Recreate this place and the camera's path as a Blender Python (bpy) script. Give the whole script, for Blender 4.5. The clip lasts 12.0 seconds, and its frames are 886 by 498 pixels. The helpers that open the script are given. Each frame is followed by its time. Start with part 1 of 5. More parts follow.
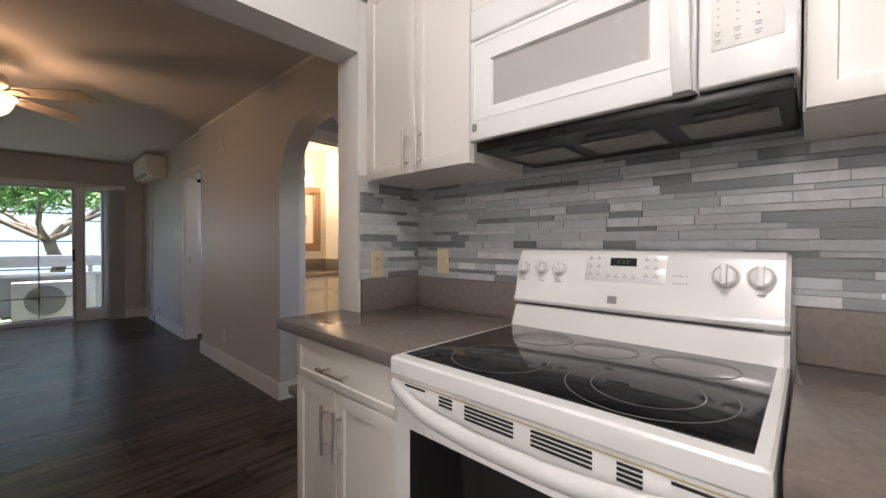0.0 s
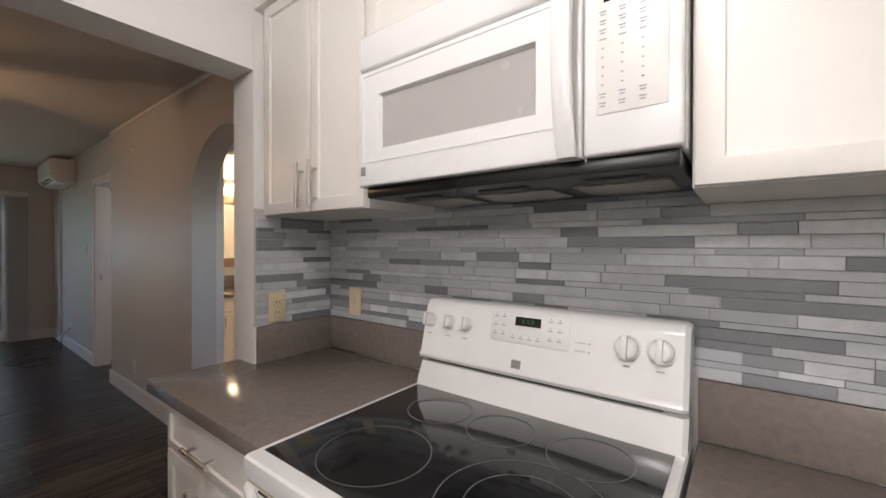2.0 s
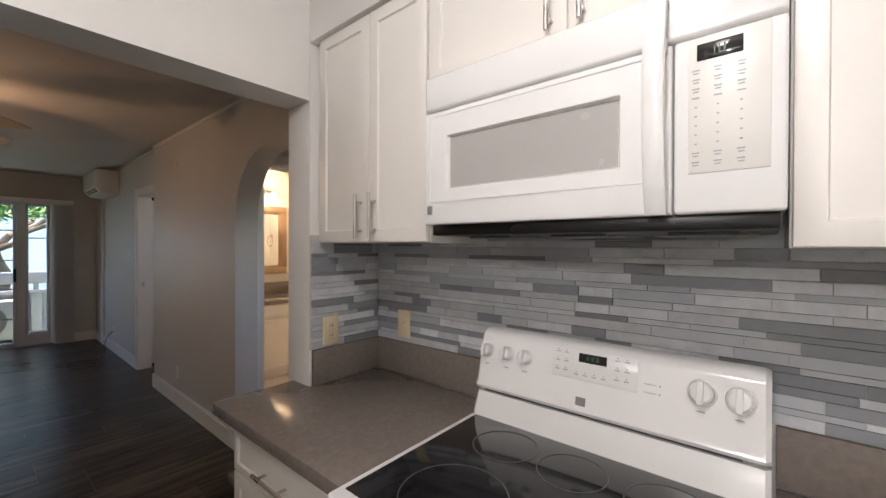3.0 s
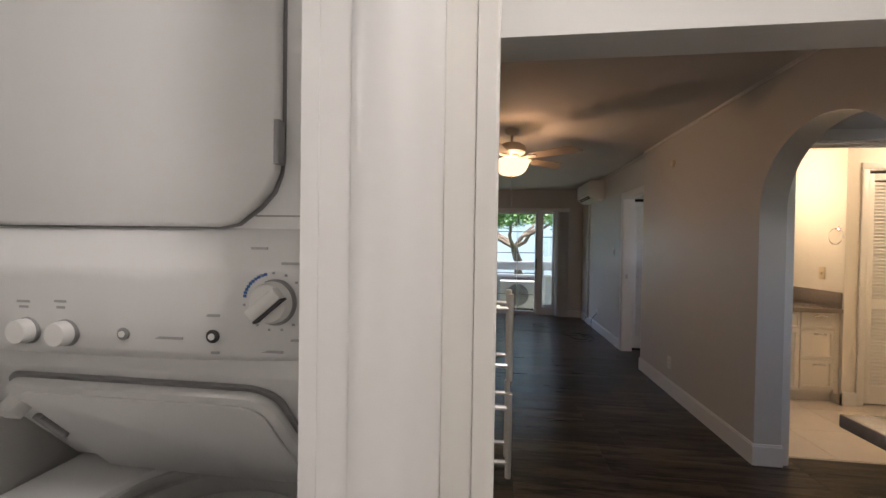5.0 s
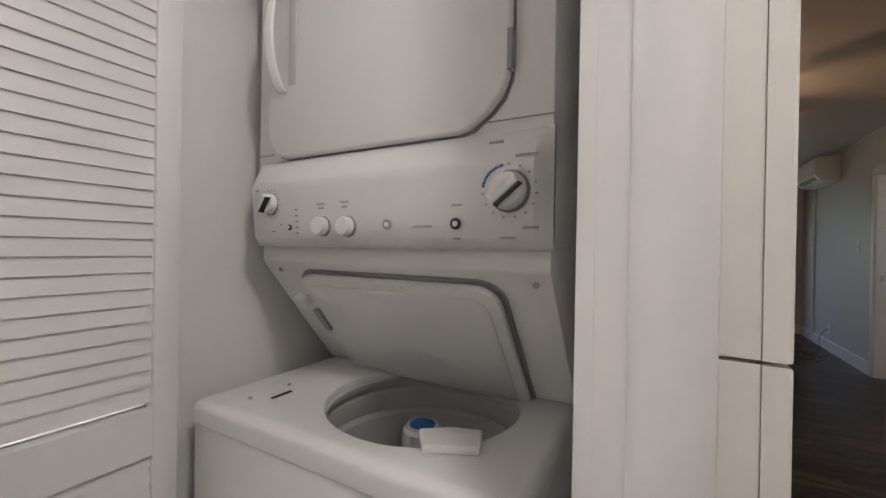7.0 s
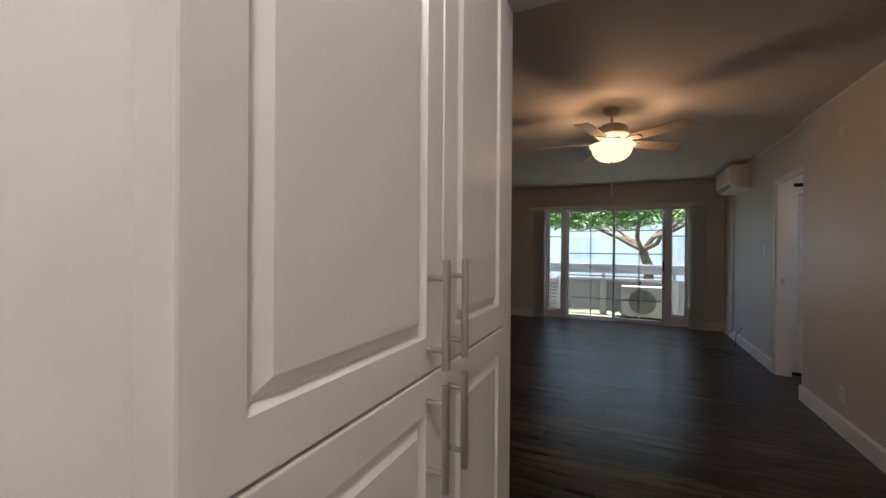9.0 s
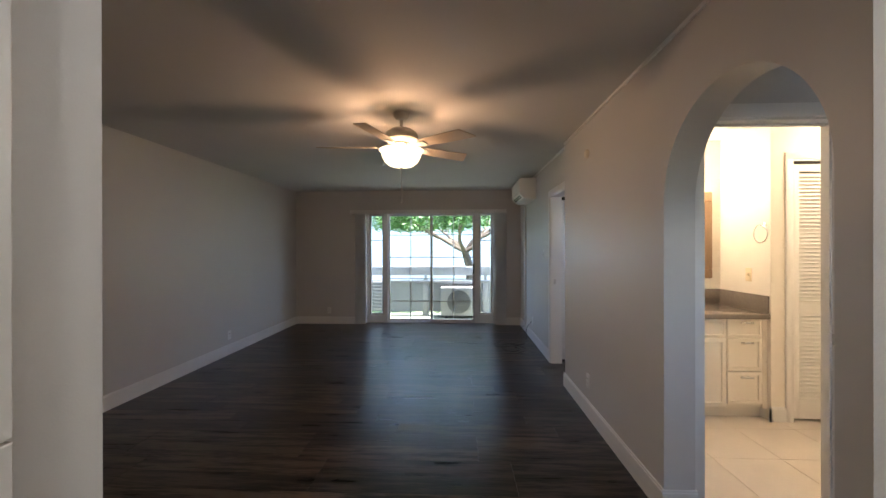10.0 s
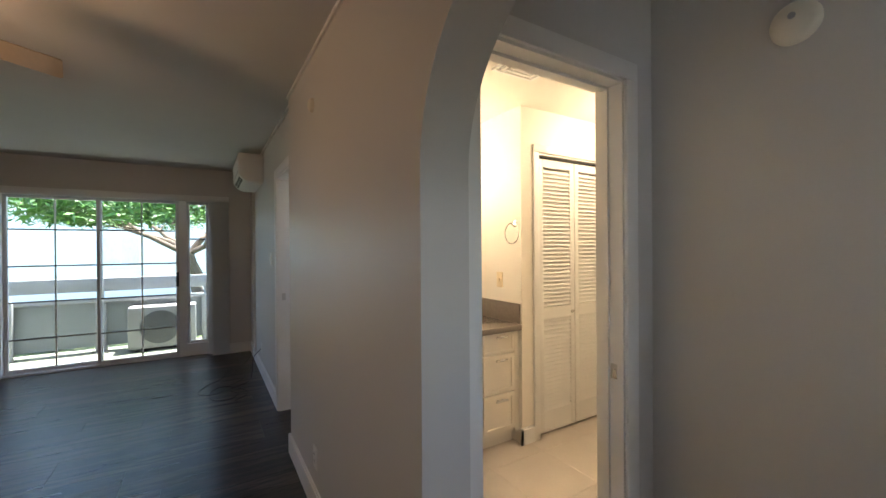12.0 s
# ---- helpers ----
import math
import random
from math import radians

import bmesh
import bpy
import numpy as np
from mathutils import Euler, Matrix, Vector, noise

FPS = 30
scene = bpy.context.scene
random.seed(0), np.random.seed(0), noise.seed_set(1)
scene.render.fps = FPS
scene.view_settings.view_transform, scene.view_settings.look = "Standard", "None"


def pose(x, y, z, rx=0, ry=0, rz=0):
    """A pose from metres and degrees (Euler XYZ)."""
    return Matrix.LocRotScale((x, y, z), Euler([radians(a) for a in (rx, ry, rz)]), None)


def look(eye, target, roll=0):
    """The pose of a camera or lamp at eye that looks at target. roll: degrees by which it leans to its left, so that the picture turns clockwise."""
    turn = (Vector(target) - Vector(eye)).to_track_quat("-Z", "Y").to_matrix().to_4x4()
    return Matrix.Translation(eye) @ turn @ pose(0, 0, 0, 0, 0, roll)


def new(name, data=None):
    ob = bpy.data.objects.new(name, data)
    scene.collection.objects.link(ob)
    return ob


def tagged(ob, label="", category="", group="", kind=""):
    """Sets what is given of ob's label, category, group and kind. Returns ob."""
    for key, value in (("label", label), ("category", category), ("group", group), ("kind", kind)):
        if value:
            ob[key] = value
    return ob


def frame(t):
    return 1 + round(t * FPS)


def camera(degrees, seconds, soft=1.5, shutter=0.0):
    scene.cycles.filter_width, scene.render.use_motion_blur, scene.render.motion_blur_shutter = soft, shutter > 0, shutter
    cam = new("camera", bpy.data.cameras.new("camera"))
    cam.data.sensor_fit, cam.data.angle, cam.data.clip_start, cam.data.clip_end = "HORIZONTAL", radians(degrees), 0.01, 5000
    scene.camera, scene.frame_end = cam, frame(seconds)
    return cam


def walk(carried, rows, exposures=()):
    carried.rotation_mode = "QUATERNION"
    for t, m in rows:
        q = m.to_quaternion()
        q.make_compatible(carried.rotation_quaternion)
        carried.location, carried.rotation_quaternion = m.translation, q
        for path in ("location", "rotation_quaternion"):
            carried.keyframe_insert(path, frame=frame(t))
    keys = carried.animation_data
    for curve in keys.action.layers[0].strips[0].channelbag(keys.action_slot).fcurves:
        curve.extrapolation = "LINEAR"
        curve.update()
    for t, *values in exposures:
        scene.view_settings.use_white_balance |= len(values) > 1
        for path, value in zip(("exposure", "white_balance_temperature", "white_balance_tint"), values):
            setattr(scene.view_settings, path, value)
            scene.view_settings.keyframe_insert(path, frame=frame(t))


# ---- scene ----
cam = camera(96.9, 12.0)
PATH = [
    (0, (0.23, 0.056, 1.205), (-1.137, 1.516, 1.181), 0.1),
    (0.5, (0.241, 0.076, 1.136), (-1.093, 1.566, 1.113), 0.2),
    (1, (0.249, 0.105, 1.151), (-1.065, 1.613, 1.129), 0.2),
    (1.5, (0.259, 0.185, 1.24), (-0.987, 1.749, 1.226), 0.1),
    (2, (0.283, 0.286, 1.358), (-0.926, 1.879, 1.345), 0.1),
    (2.5, (0.248, 0.285, 1.432), (-0.955, 1.883, 1.424), 0.3),
    (3, (0.193, 0.196, 1.458), (-1.088, 1.732, 1.445), 0.2),
    (3.5, (0.125, 0.056, 1.445), (-1.582, 1.099, 1.424), 0.4),
    (3.7, (0.093, -0.004, 1.445), (-1.722, 0.836, 1.418), 0.4),
    (5.3, (0.011, -0.347, 1.395), (-1.938, -0.794, 1.378), 0.9),
    (5.5, (0.033, -0.364, 1.392), (-1.882, -0.939, 1.384), 0.9),
    (6, (0.061, -0.4, 1.375), (-1.742, -1.266, 1.368), 1.0),
    (6.5, (0.057, -0.417, 1.307), (-1.7, -1.373, 1.296), 1.0),
    (7, (0.068, -0.401, 1.229), (-1.673, -1.385, 1.222), 1.0),
    (7.2, (0.075, -0.376, 1.207), (-1.658, -1.374, 1.204), 1.0),
    (8.8, (-0.151, -0.079, 1.322), (-1.901, -1.048, 1.314), 0.2),
    (9, (-0.205, -0.032, 1.328), (-2.02, -0.872, 1.322), 0.4),
    (9.5, (-0.386, 0.108, 1.351), (-2.342, -0.311, 1.347), 0.1),
    (10, (-0.637, 0.33, 1.404), (-2.635, 0.243, 1.402), -0.1),
    (10.5, (-0.91, 0.458, 1.444), (-2.901, 0.649, 1.434), 0.0),
    (11, (-1.191, 0.568, 1.454), (-3.105, 1.148, 1.449), -0.1),
    (11.5, (-1.492, 0.739, 1.459), (-3.326, 1.535, 1.455), -0.3),
    (11.7, (-1.618, 0.8, 1.443), (-3.409, 1.689, 1.439), 0.0),
    (12, (-1.803, 0.899, 1.424), (-3.514, 1.934, 1.416), -0.4),
]
EXPOSURES = [(0, 2.85, 6550, 17), (2.2, 2.85, 6500, 16), (3.7, 2.52, 6550, 16), (5.3, 2.5, 6600, 16), (7.2, 2.55, 6500, 15), (8.8, 2.4, 6750, 17), (9.5, 2.65, 6500, 15), (10, 3.24, 6150, 12), (10.5, 3.28, 5900, 9), (11, 3.05, 6050, 9), (12, 2.95, 6350, 9)]
walk(cam, [(t, look(eye, target, roll)) for t, eye, target, roll in PATH], EXPOSURES)

# ---- world, sun, lamps ----
world = bpy.data.worlds.new("world")
scene.world = world
world.use_nodes = True
wn, wl = world.node_tree.nodes, world.node_tree.links
sky = wn.new("ShaderNodeTexSky")
sky.sky_type, sky.sun_disc = "NISHITA", False
sky.sun_elevation, sky.sun_rotation = radians(73), radians(331)
wn["Background"].inputs["Strength"].default_value = 0.15
wl.new(sky.outputs[0], wn["Background"].inputs["Color"])


def lamp(name, kind, m, energy, color, size=0.1, size_y=0.0):
    data = bpy.data.lights.new(name, kind)
    data.energy, data.color = energy, color
    if kind == "SUN":
        data.angle = size
    elif kind == "AREA":
        data.shape, data.size, data.size_y = "RECTANGLE", size, size_y or size
    else:
        data.shadow_soft_size = size
    ob = new(name, data)
    ob.matrix_world = m
    return ob


lamp("sun", "SUN", look((-5, 9, 34), (0, 0, 0)), 5.0, (1.0, 0.95, 0.87), radians(0.5))
lamp("fan_bulb", "POINT", pose(-3.745, -0.135, 2.11), 1.85, (1.0, 0.59, 0.33), 0.05)
lamp("kitchen_bulb", "POINT", pose(0.40, -2.4, 2.36), 6.5, (1.0, 0.98, 0.96), 0.1)
# unseen lamp, added to brighten the counter, header and pantry
lamp("range_side_fill", "POINT", pose(0.10, 0.06, 2.37), 3.8, (1.0, 0.97, 0.93), 0.1)
lamp("bath_bulb", "POINT", pose(-4.38, 2.3, 2.03), 3.0, (1.0, 0.75, 0.48), 0.06)
# no fixture here: unseen lamp added to brighten the bathroom's far end
lamp("bath_fill", "POINT", pose(-3.45, 3.5, 2.30), 2.5, (1.0, 0.78, 0.53), 0.08)

# ---- materials ----


def nodes_of(m):
    m.use_nodes = True
    return m.node_tree.nodes, m.node_tree.links, m.node_tree.nodes["Principled BSDF"]


def mat(name, color, rough=0.5, metal=0.0, vary=0.06, scale=6.0, fine=80.0, bump=0.05, stretch=(1, 1, 1), spec=0.5, coat=0.0, rough_vary=0.08):
    """A surface with two scales of tone, uneven gloss and a fine relief."""
    m = bpy.data.materials.new(name)
    n, l, b = nodes_of(m)
    b.inputs["Metallic"].default_value = metal
    b.inputs["Specular IOR Level"].default_value = spec
    b.inputs["Coat Weight"].default_value = coat
    tc = n.new("ShaderNodeTexCoord")
    mp = n.new("ShaderNodeMapping")
    mp.inputs["Scale"].default_value = stretch
    l.new(tc.outputs["Object"], mp.inputs[0])
    big, small = n.new("ShaderNodeTexNoise"), n.new("ShaderNodeTexNoise")
    big.inputs["Scale"].default_value, small.inputs["Scale"].default_value = scale, fine
    big.inputs["Detail"].default_value, small.inputs["Detail"].default_value = 3, 2
    mix = n.new("ShaderNodeMath")
    mix.operation = "MULTIPLY_ADD"
    mix.inputs[1].default_value = 0.4
    for t in (big, small):
        l.new(mp.outputs[0], t.inputs["Vector"])
    l.new(small.outputs[0], mix.inputs[0])
    l.new(big.outputs[0], mix.inputs[2])
    ramp = n.new("ShaderNodeMapRange")
    ramp.inputs["From Min"].default_value, ramp.inputs["From Max"].default_value = 0.4, 1.0
    ramp.inputs["To Min"].default_value, ramp.inputs["To Max"].default_value = 1 - vary, 1 + vary
    l.new(mix.outputs[0], ramp.inputs[0])
    tint = n.new("ShaderNodeVectorMath")
    tint.operation = "SCALE"
    tint.inputs[0].default_value = color
    l.new(ramp.outputs[0], tint.inputs["Scale"])
    l.new(tint.outputs[0], b.inputs["Base Color"])
    rr = n.new("ShaderNodeMapRange")
    rr.inputs["To Min"].default_value, rr.inputs["To Max"].default_value = max(0.02, rough - rough_vary), min(1, rough + rough_vary)
    l.new(big.outputs[0], rr.inputs[0])
    l.new(rr.outputs[0], b.inputs["Roughness"])
    if bump:
        bp = n.new("ShaderNodeBump")
        bp.inputs["Strength"].default_value, bp.inputs["Distance"].default_value = bump, 0.004
        l.new(small.outputs[0], bp.inputs["Height"])
        l.new(bp.outputs[0], b.inputs["Normal"])
    return m


def per_piece(m, dark, light, offset=True):
    """Gives each piece its own tone between two colours, by its random number."""
    n, l, b = nodes_of(m)
    info = n.new("ShaderNodeObjectInfo")
    cr = n.new("ShaderNodeMix")
    cr.data_type = "RGBA"
    cr.inputs["A"].default_value, cr.inputs["B"].default_value = (*dark, 1), (*light, 1)
    l.new(info.outputs["Random"], cr.inputs["Factor"])
    for node in n:
        if node.type == "VECT_MATH":
            l.new(cr.outputs["Result"], node.inputs[0])
        if offset and node.type == "TEX_NOISE":
            node.noise_dimensions = "4D"
            mul = n.new("ShaderNodeMath")
            mul.operation = "MULTIPLY"
            mul.inputs[1].default_value = 37.0
            l.new(info.outputs["Random"], mul.inputs[0])
            l.new(mul.outputs[0], node.inputs["W"])
    return m


def glow(name, color, strength, base=(0.9, 0.9, 0.9)):
    m = mat(name, base, 0.4, bump=0)
    b = m.node_tree.nodes["Principled BSDF"]
    b.inputs["Emission Color"].default_value = (*color, 1)
    b.inputs["Emission Strength"].default_value = strength
    return m


def glass(name, tint=(1, 1, 1), rough=0.0):
    m = bpy.data.materials.new(name)
    n, l, b = nodes_of(m)
    b.inputs["Base Color"].default_value = (*tint, 1)
    b.inputs["Roughness"].default_value = rough
    b.inputs["Transmission Weight"].default_value = 1.0
    b.inputs["IOR"].default_value = 1.02
    return m


WALL = mat("wall_paint_warm_grey", (0.62, 0.60, 0.575), 0.42, vary=0.025, scale=1.5, fine=220, bump=0.05)
WALL_K = mat("kitchen_wall_paint_white", (0.80, 0.79, 0.76), 0.5, vary=0.02, scale=1.5, fine=220, bump=0.1)
WALL_B = mat("bath_wall_paint_cream", (0.80, 0.755, 0.675), 0.5, vary=0.02, scale=1.5, fine=220, bump=0.1)
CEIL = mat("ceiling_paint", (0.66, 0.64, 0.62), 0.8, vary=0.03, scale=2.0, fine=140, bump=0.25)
TRIM = mat("white_trim_paint", (0.80, 0.79, 0.77), 0.32, vary=0.02, scale=4, fine=60, bump=0.03)
CAB = mat("cabinet_white_lacquer", (0.80, 0.775, 0.725), 0.33, vary=0.02, scale=3, fine=60, bump=0.03)
CAB_B = mat("bath_cabinet_cream_lacquer", (0.80, 0.74, 0.64), 0.4, vary=0.02, scale=3, fine=60, bump=0.03)
ENAMEL = mat("white_enamel", (0.82, 0.82, 0.81), 0.16, vary=0.012, scale=3, fine=40, bump=0.0, coat=0.3, rough_vary=0.03)
APPL = mat("white_appliance_paint", (0.78, 0.775, 0.765), 0.32, vary=0.015, scale=3, fine=160, bump=0.04)
PLASTIC = mat("white_plastic", (0.78, 0.775, 0.75), 0.35, vary=0.015, bump=0.02)
IVORY = mat("ivory_plastic", (0.72, 0.61, 0.42), 0.4, vary=0.03, bump=0.02)
CREAM = mat("cream_plastic", (0.74, 0.69, 0.58), 0.4, vary=0.03, bump=0.02)
BLACKGLASS = mat("black_ceramic_glass", (0.012, 0.012, 0.013), 0.09, vary=0.15, scale=5, fine=40, bump=0.0, rough_vary=0.05)
BLACK = mat("black_plastic", (0.02, 0.02, 0.021), 0.4, vary=0.1, bump=0.03)
# near-black that stands in for the shade inside slots and gaps
GAP_SHADE = mat("gap_shade", (0.015, 0.014, 0.013), 0.8, vary=0.1, bump=0)
GREYMARK = mat("grey_print", (0.40, 0.40, 0.41), 0.5, vary=0.05, bump=0)
BLUEMARK = mat("blue_print", (0.03, 0.14, 0.42), 0.5, vary=0.05, bump=0)
REDMARK = mat("red_print", (0.6, 0.06, 0.05), 0.5, vary=0.05, bump=0)
GREYPLATE = mat("grey_badge", (0.30, 0.30, 0.30), 0.35, metal=0.3, vary=0.05, bump=0)
NICKEL = mat("brushed_nickel", (0.60, 0.585, 0.56), 0.28, metal=1.0, vary=0.05, scale=10, fine=300, bump=0.05, stretch=(1, 1, 0.08))
CHROME = mat("chrome", (0.75, 0.75, 0.75), 0.1, metal=1.0, vary=0.02, bump=0)
FILTER = mat("grease_filter_mesh", (0.34, 0.32, 0.28), 0.45, metal=0.8, vary=0.25, scale=40, fine=700, bump=0.6)
QUARTZ = mat("taupe_quartz", (0.215, 0.184, 0.160), 0.17, vary=0.13, scale=60, fine=420, bump=0.0, rough_vary=0.05)
MIRROR = mat("mirror_silver", (0.9, 0.9, 0.9), 0.02, metal=1.0, vary=0.0, bump=0, rough_vary=0.01)
WOODFRAME = mat("carved_oak_frame", (0.30, 0.19, 0.11), 0.45, vary=0.3, scale=8, fine=90, bump=0.3, stretch=(1, 1, 0.2))
BLIND = mat("vertical_blind_vinyl", (0.80, 0.80, 0.79), 0.5, vary=0.03, fine=120, bump=0.08)
n_, l_, b_ = nodes_of(BLIND)
thin, both = n_.new("ShaderNodeBsdfTranslucent"), n_.new("ShaderNodeMixShader")
both.inputs["Fac"].default_value = 0.12
thin.inputs["Color"].default_value = (0.74, 0.75, 0.76, 1)
l_.new(b_.outputs[0], both.inputs[1])
l_.new(thin.outputs[0], both.inputs[2])
l_.new(both.outputs[0], n_["Material Output"].inputs["Surface"])
ALU = mat("white_aluminium_frame", (0.62, 0.62, 0.62), 0.4, vary=0.03, bump=0.03)
BRONZE = mat("grey_muntin_paint", (0.11, 0.105, 0.10), 0.5, vary=0.05, bump=0)
PANE = glass("window_glass", (0.96, 0.98, 0.97))
BOWL = glow("frosted_lamp_glass", (1.0, 0.70, 0.36), 0.40, (0.25, 0.22, 0.18))
TUBE = glow("kitchen_diffuser", (1.0, 0.97, 0.93), 1.8)
SHADE = glow("bath_lamp_shade", (1.0, 0.82, 0.55), 1.0)
LCD = glow("green_display", (0.12, 0.42, 0.15), 0.008, (0.02, 0.05, 0.02))
FANBLADE = mat("fan_blade_pale_wood", (0.50, 0.40, 0.29), 0.45, vary=0.12, scale=4, fine=60, bump=0.05, stretch=(0.15, 1, 1))
FANBODY = mat("fan_white_metal", (0.55, 0.52, 0.47), 0.35, vary=0.03, bump=0.02)
CORD = mat("black_cord_rubber", (0.02, 0.02, 0.02), 0.5, vary=0.1, bump=0)
TUB = mat("tub_enamel_grey", (0.60, 0.59, 0.57), 0.3, vary=0.05, scale=8, fine=60, bump=0.03)
BATHTILE = per_piece(mat("bath_floor_tile", (0.6, 0.55, 0.5), 0.32, vary=0.07, scale=4, fine=50, bump=0.06), (0.60, 0.535, 0.475), (0.63, 0.57, 0.51))
GROUT = mat("grout", (0.57, 0.52, 0.465), 0.85, vary=0.06, fine=250, bump=0.2)
PLANK = per_piece(mat("dark_oak_vinyl_plank", (0.06, 0.045, 0.035), 0.31, spec=0.4, vary=0.92, scale=2.2, fine=13, bump=0.25, stretch=(9, 0.9, 9), rough_vary=0.12), (0.018, 0.013, 0.0105), (0.064, 0.046, 0.036))
for n_ in PLANK.node_tree.nodes:
    if n_.type == "MAP_RANGE" and n_.inputs["From Max"].default_value == 1.0 and n_.inputs["From Min"].default_value > 0.3:
        n_.inputs["From Min"].default_value, n_.inputs["From Max"].default_value = 0.62, 0.79
UNDER = mat("subfloor_dark", (0.018, 0.014, 0.012), 0.8, vary=0.1, bump=0)
TILE_L = per_piece(mat("mosaic_marble", (0.6, 0.6, 0.6), 0.2, vary=0.16, scale=16, fine=70, bump=0.03), (0.47, 0.485, 0.505), (0.66, 0.68, 0.70))
TILE_M = per_piece(mat("mosaic_glass_light", (0.4, 0.42, 0.43), 0.12, vary=0.06, scale=16, fine=70, bump=0.02), (0.40, 0.425, 0.455), (0.52, 0.545, 0.575))
TILE_D = per_piece(mat("mosaic_glass_dark", (0.2, 0.21, 0.22), 0.12, vary=0.06, scale=16, fine=70, bump=0.02), (0.21, 0.222, 0.24), (0.29, 0.305, 0.325))
TURF = mat("balcony_green_turf", (0.165, 0.175, 0.13), 0.9, vary=0.3, scale=8, fine=260, bump=0.6)
CONCRETE = mat("balcony_concrete", (0.24, 0.25, 0.19), 0.85, vary=0.12, scale=3, fine=60, bump=0.3)
PARAPET = mat("balcony_panel_paint", (0.22, 0.24, 0.255), 0.7, vary=0.05, fine=60, bump=0.15)
PARAPET_W = mat("balcony_rail_grey", (0.30, 0.31, 0.315), 0.6, vary=0.05, fine=60, bump=0.1)
HOUSE_W = mat("house_white_stucco", (0.78, 0.80, 0.82), 0.85, vary=0.04, scale=1, fine=30, bump=0.3)
ROOF = mat("roof_shingle", (0.16, 0.14, 0.13), 0.9, vary=0.2, scale=2, fine=20, bump=0.4)
# pale blue stands in for bright sky reflected in the panes
HOUSE_GL = mat("house_pane_sky_tint", (0.66, 0.70, 0.74), 0.3, vary=0.1, bump=0)
GRASS = mat("lawn", (0.11, 0.145, 0.06), 0.9, vary=0.3, scale=1.5, fine=40, bump=0.6)
BARK = mat("bark", (0.13, 0.10, 0.075), 0.9, vary=0.3, scale=6, fine=40, bump=0.8)
LEAF = mat("leaf", (0.07, 0.17, 0.03), 0.5, vary=0.4, scale=3, fine=20, bump=0)
CONDENSER = mat("condenser_paint", (0.24, 0.245, 0.245), 0.5, vary=0.04, fine=60, bump=0.05)
GRILLE = mat("condenser_grille_grey", (0.085, 0.09, 0.095), 0.6, vary=0.1, bump=0)

# ---- builders ----


def box(bm, x0, x1, y0, y1, z0, z1, m=None):
    made = bmesh.ops.create_cube(bm, size=1.0)["verts"]
    t = Matrix.Translation(((x0 + x1) / 2, (y0 + y1) / 2, (z0 + z1) / 2)) @ Matrix.Diagonal((abs(x1 - x0), abs(y1 - y0), abs(z1 - z0), 1))
    bmesh.ops.transform(bm, matrix=(m @ t) if m else t, verts=made)
    return made


def solid(x0, x1, y0, y1, z0, z1, bevel=0.0, seg=2, m=None):
    bm = bmesh.new()
    box(bm, x0, x1, y0, y1, z0, z1, m)
    if bevel:
        bmesh.ops.bevel(bm, geom=bm.edges[:], offset=bevel, segments=seg, profile=0.5, affect="EDGES")
    return bm


def rod(bm, a, b, r, n=12, r2=None):
    a, b = Vector(a), Vector(b)
    t = Matrix.Translation((a + b) / 2) @ (b - a).to_track_quat("Z", "Y").to_matrix().to_4x4()
    bmesh.ops.create_cone(bm, cap_ends=True, segments=n, radius1=r, radius2=r if r2 is None else r2, depth=(b - a).length, matrix=t)


def lathe(profile, n=32, m=None):
    """Turns (radius, height) pairs round the z axis."""
    bm = bmesh.new()
    rings = []
    for r, z in profile:
        rings.append([bm.verts.new((r * math.cos(2 * math.pi * i / n), r * math.sin(2 * math.pi * i / n), z)) for i in range(n)])
    for p, q in zip(rings, rings[1:]):
        for i in range(n):
            bm.faces.new((p[i], p[(i + 1) % n], q[(i + 1) % n], q[i]))
    bmesh.ops.remove_doubles(bm, verts=bm.verts[:], dist=1e-5)
    bmesh.ops.recalc_face_normals(bm, faces=bm.faces[:])
    if m:
        bmesh.ops.transform(bm, matrix=m, verts=bm.verts[:])
    return bm


def extrude_outline(points, depth, place):
    """A flat outline in its own x, y plane, made depth thick along its z, then placed."""
    bm = bmesh.new()
    lo = [bm.verts.new((x, y, 0)) for x, y in points]
    hi = [bm.verts.new((x, y, depth)) for x, y in points]
    bm.faces.new(lo[::-1])
    bm.faces.new(hi)
    k = len(points)
    for i in range(k):
        bm.faces.new((lo[i], lo[(i + 1) % k], hi[(i + 1) % k], hi[i]))
    bmesh.ops.recalc_face_normals(bm, faces=bm.faces[:])
    bmesh.ops.transform(bm, matrix=place, verts=bm.verts[:])
    return bm


def bevelled(bm, w, seg=2, angle=0.6):
    bmesh.ops.bevel(bm, geom=[e for e in bm.edges if e.is_manifold and e.calc_face_angle(0) > angle], offset=w, segments=seg, profile=0.5, affect="EDGES")
    return bm


def finish(name, bm, material, origin=(0, 0, 0), smooth=True, sharp=35):
    bmesh.ops.translate(bm, verts=bm.verts[:], vec=-Vector(origin))
    me = bpy.data.meshes.new(name)
    bm.to_mesh(me)
    bm.free()
    me.materials.append(material)
    if smooth:
        me.polygons.foreach_set("use_smooth", [True] * len(me.polygons))
        me.set_sharp_from_angle(angle=radians(sharp))
    return me


def thing(name, at, label, category, group="", kind=""):
    ob = new(name)
    ob.location = at
    return tagged(ob, label, category, group, kind)


def world_at(ob):
    at = Vector(ob.location)
    while ob.parent:
        ob = ob.parent
        at += Vector(ob.location)
    return at


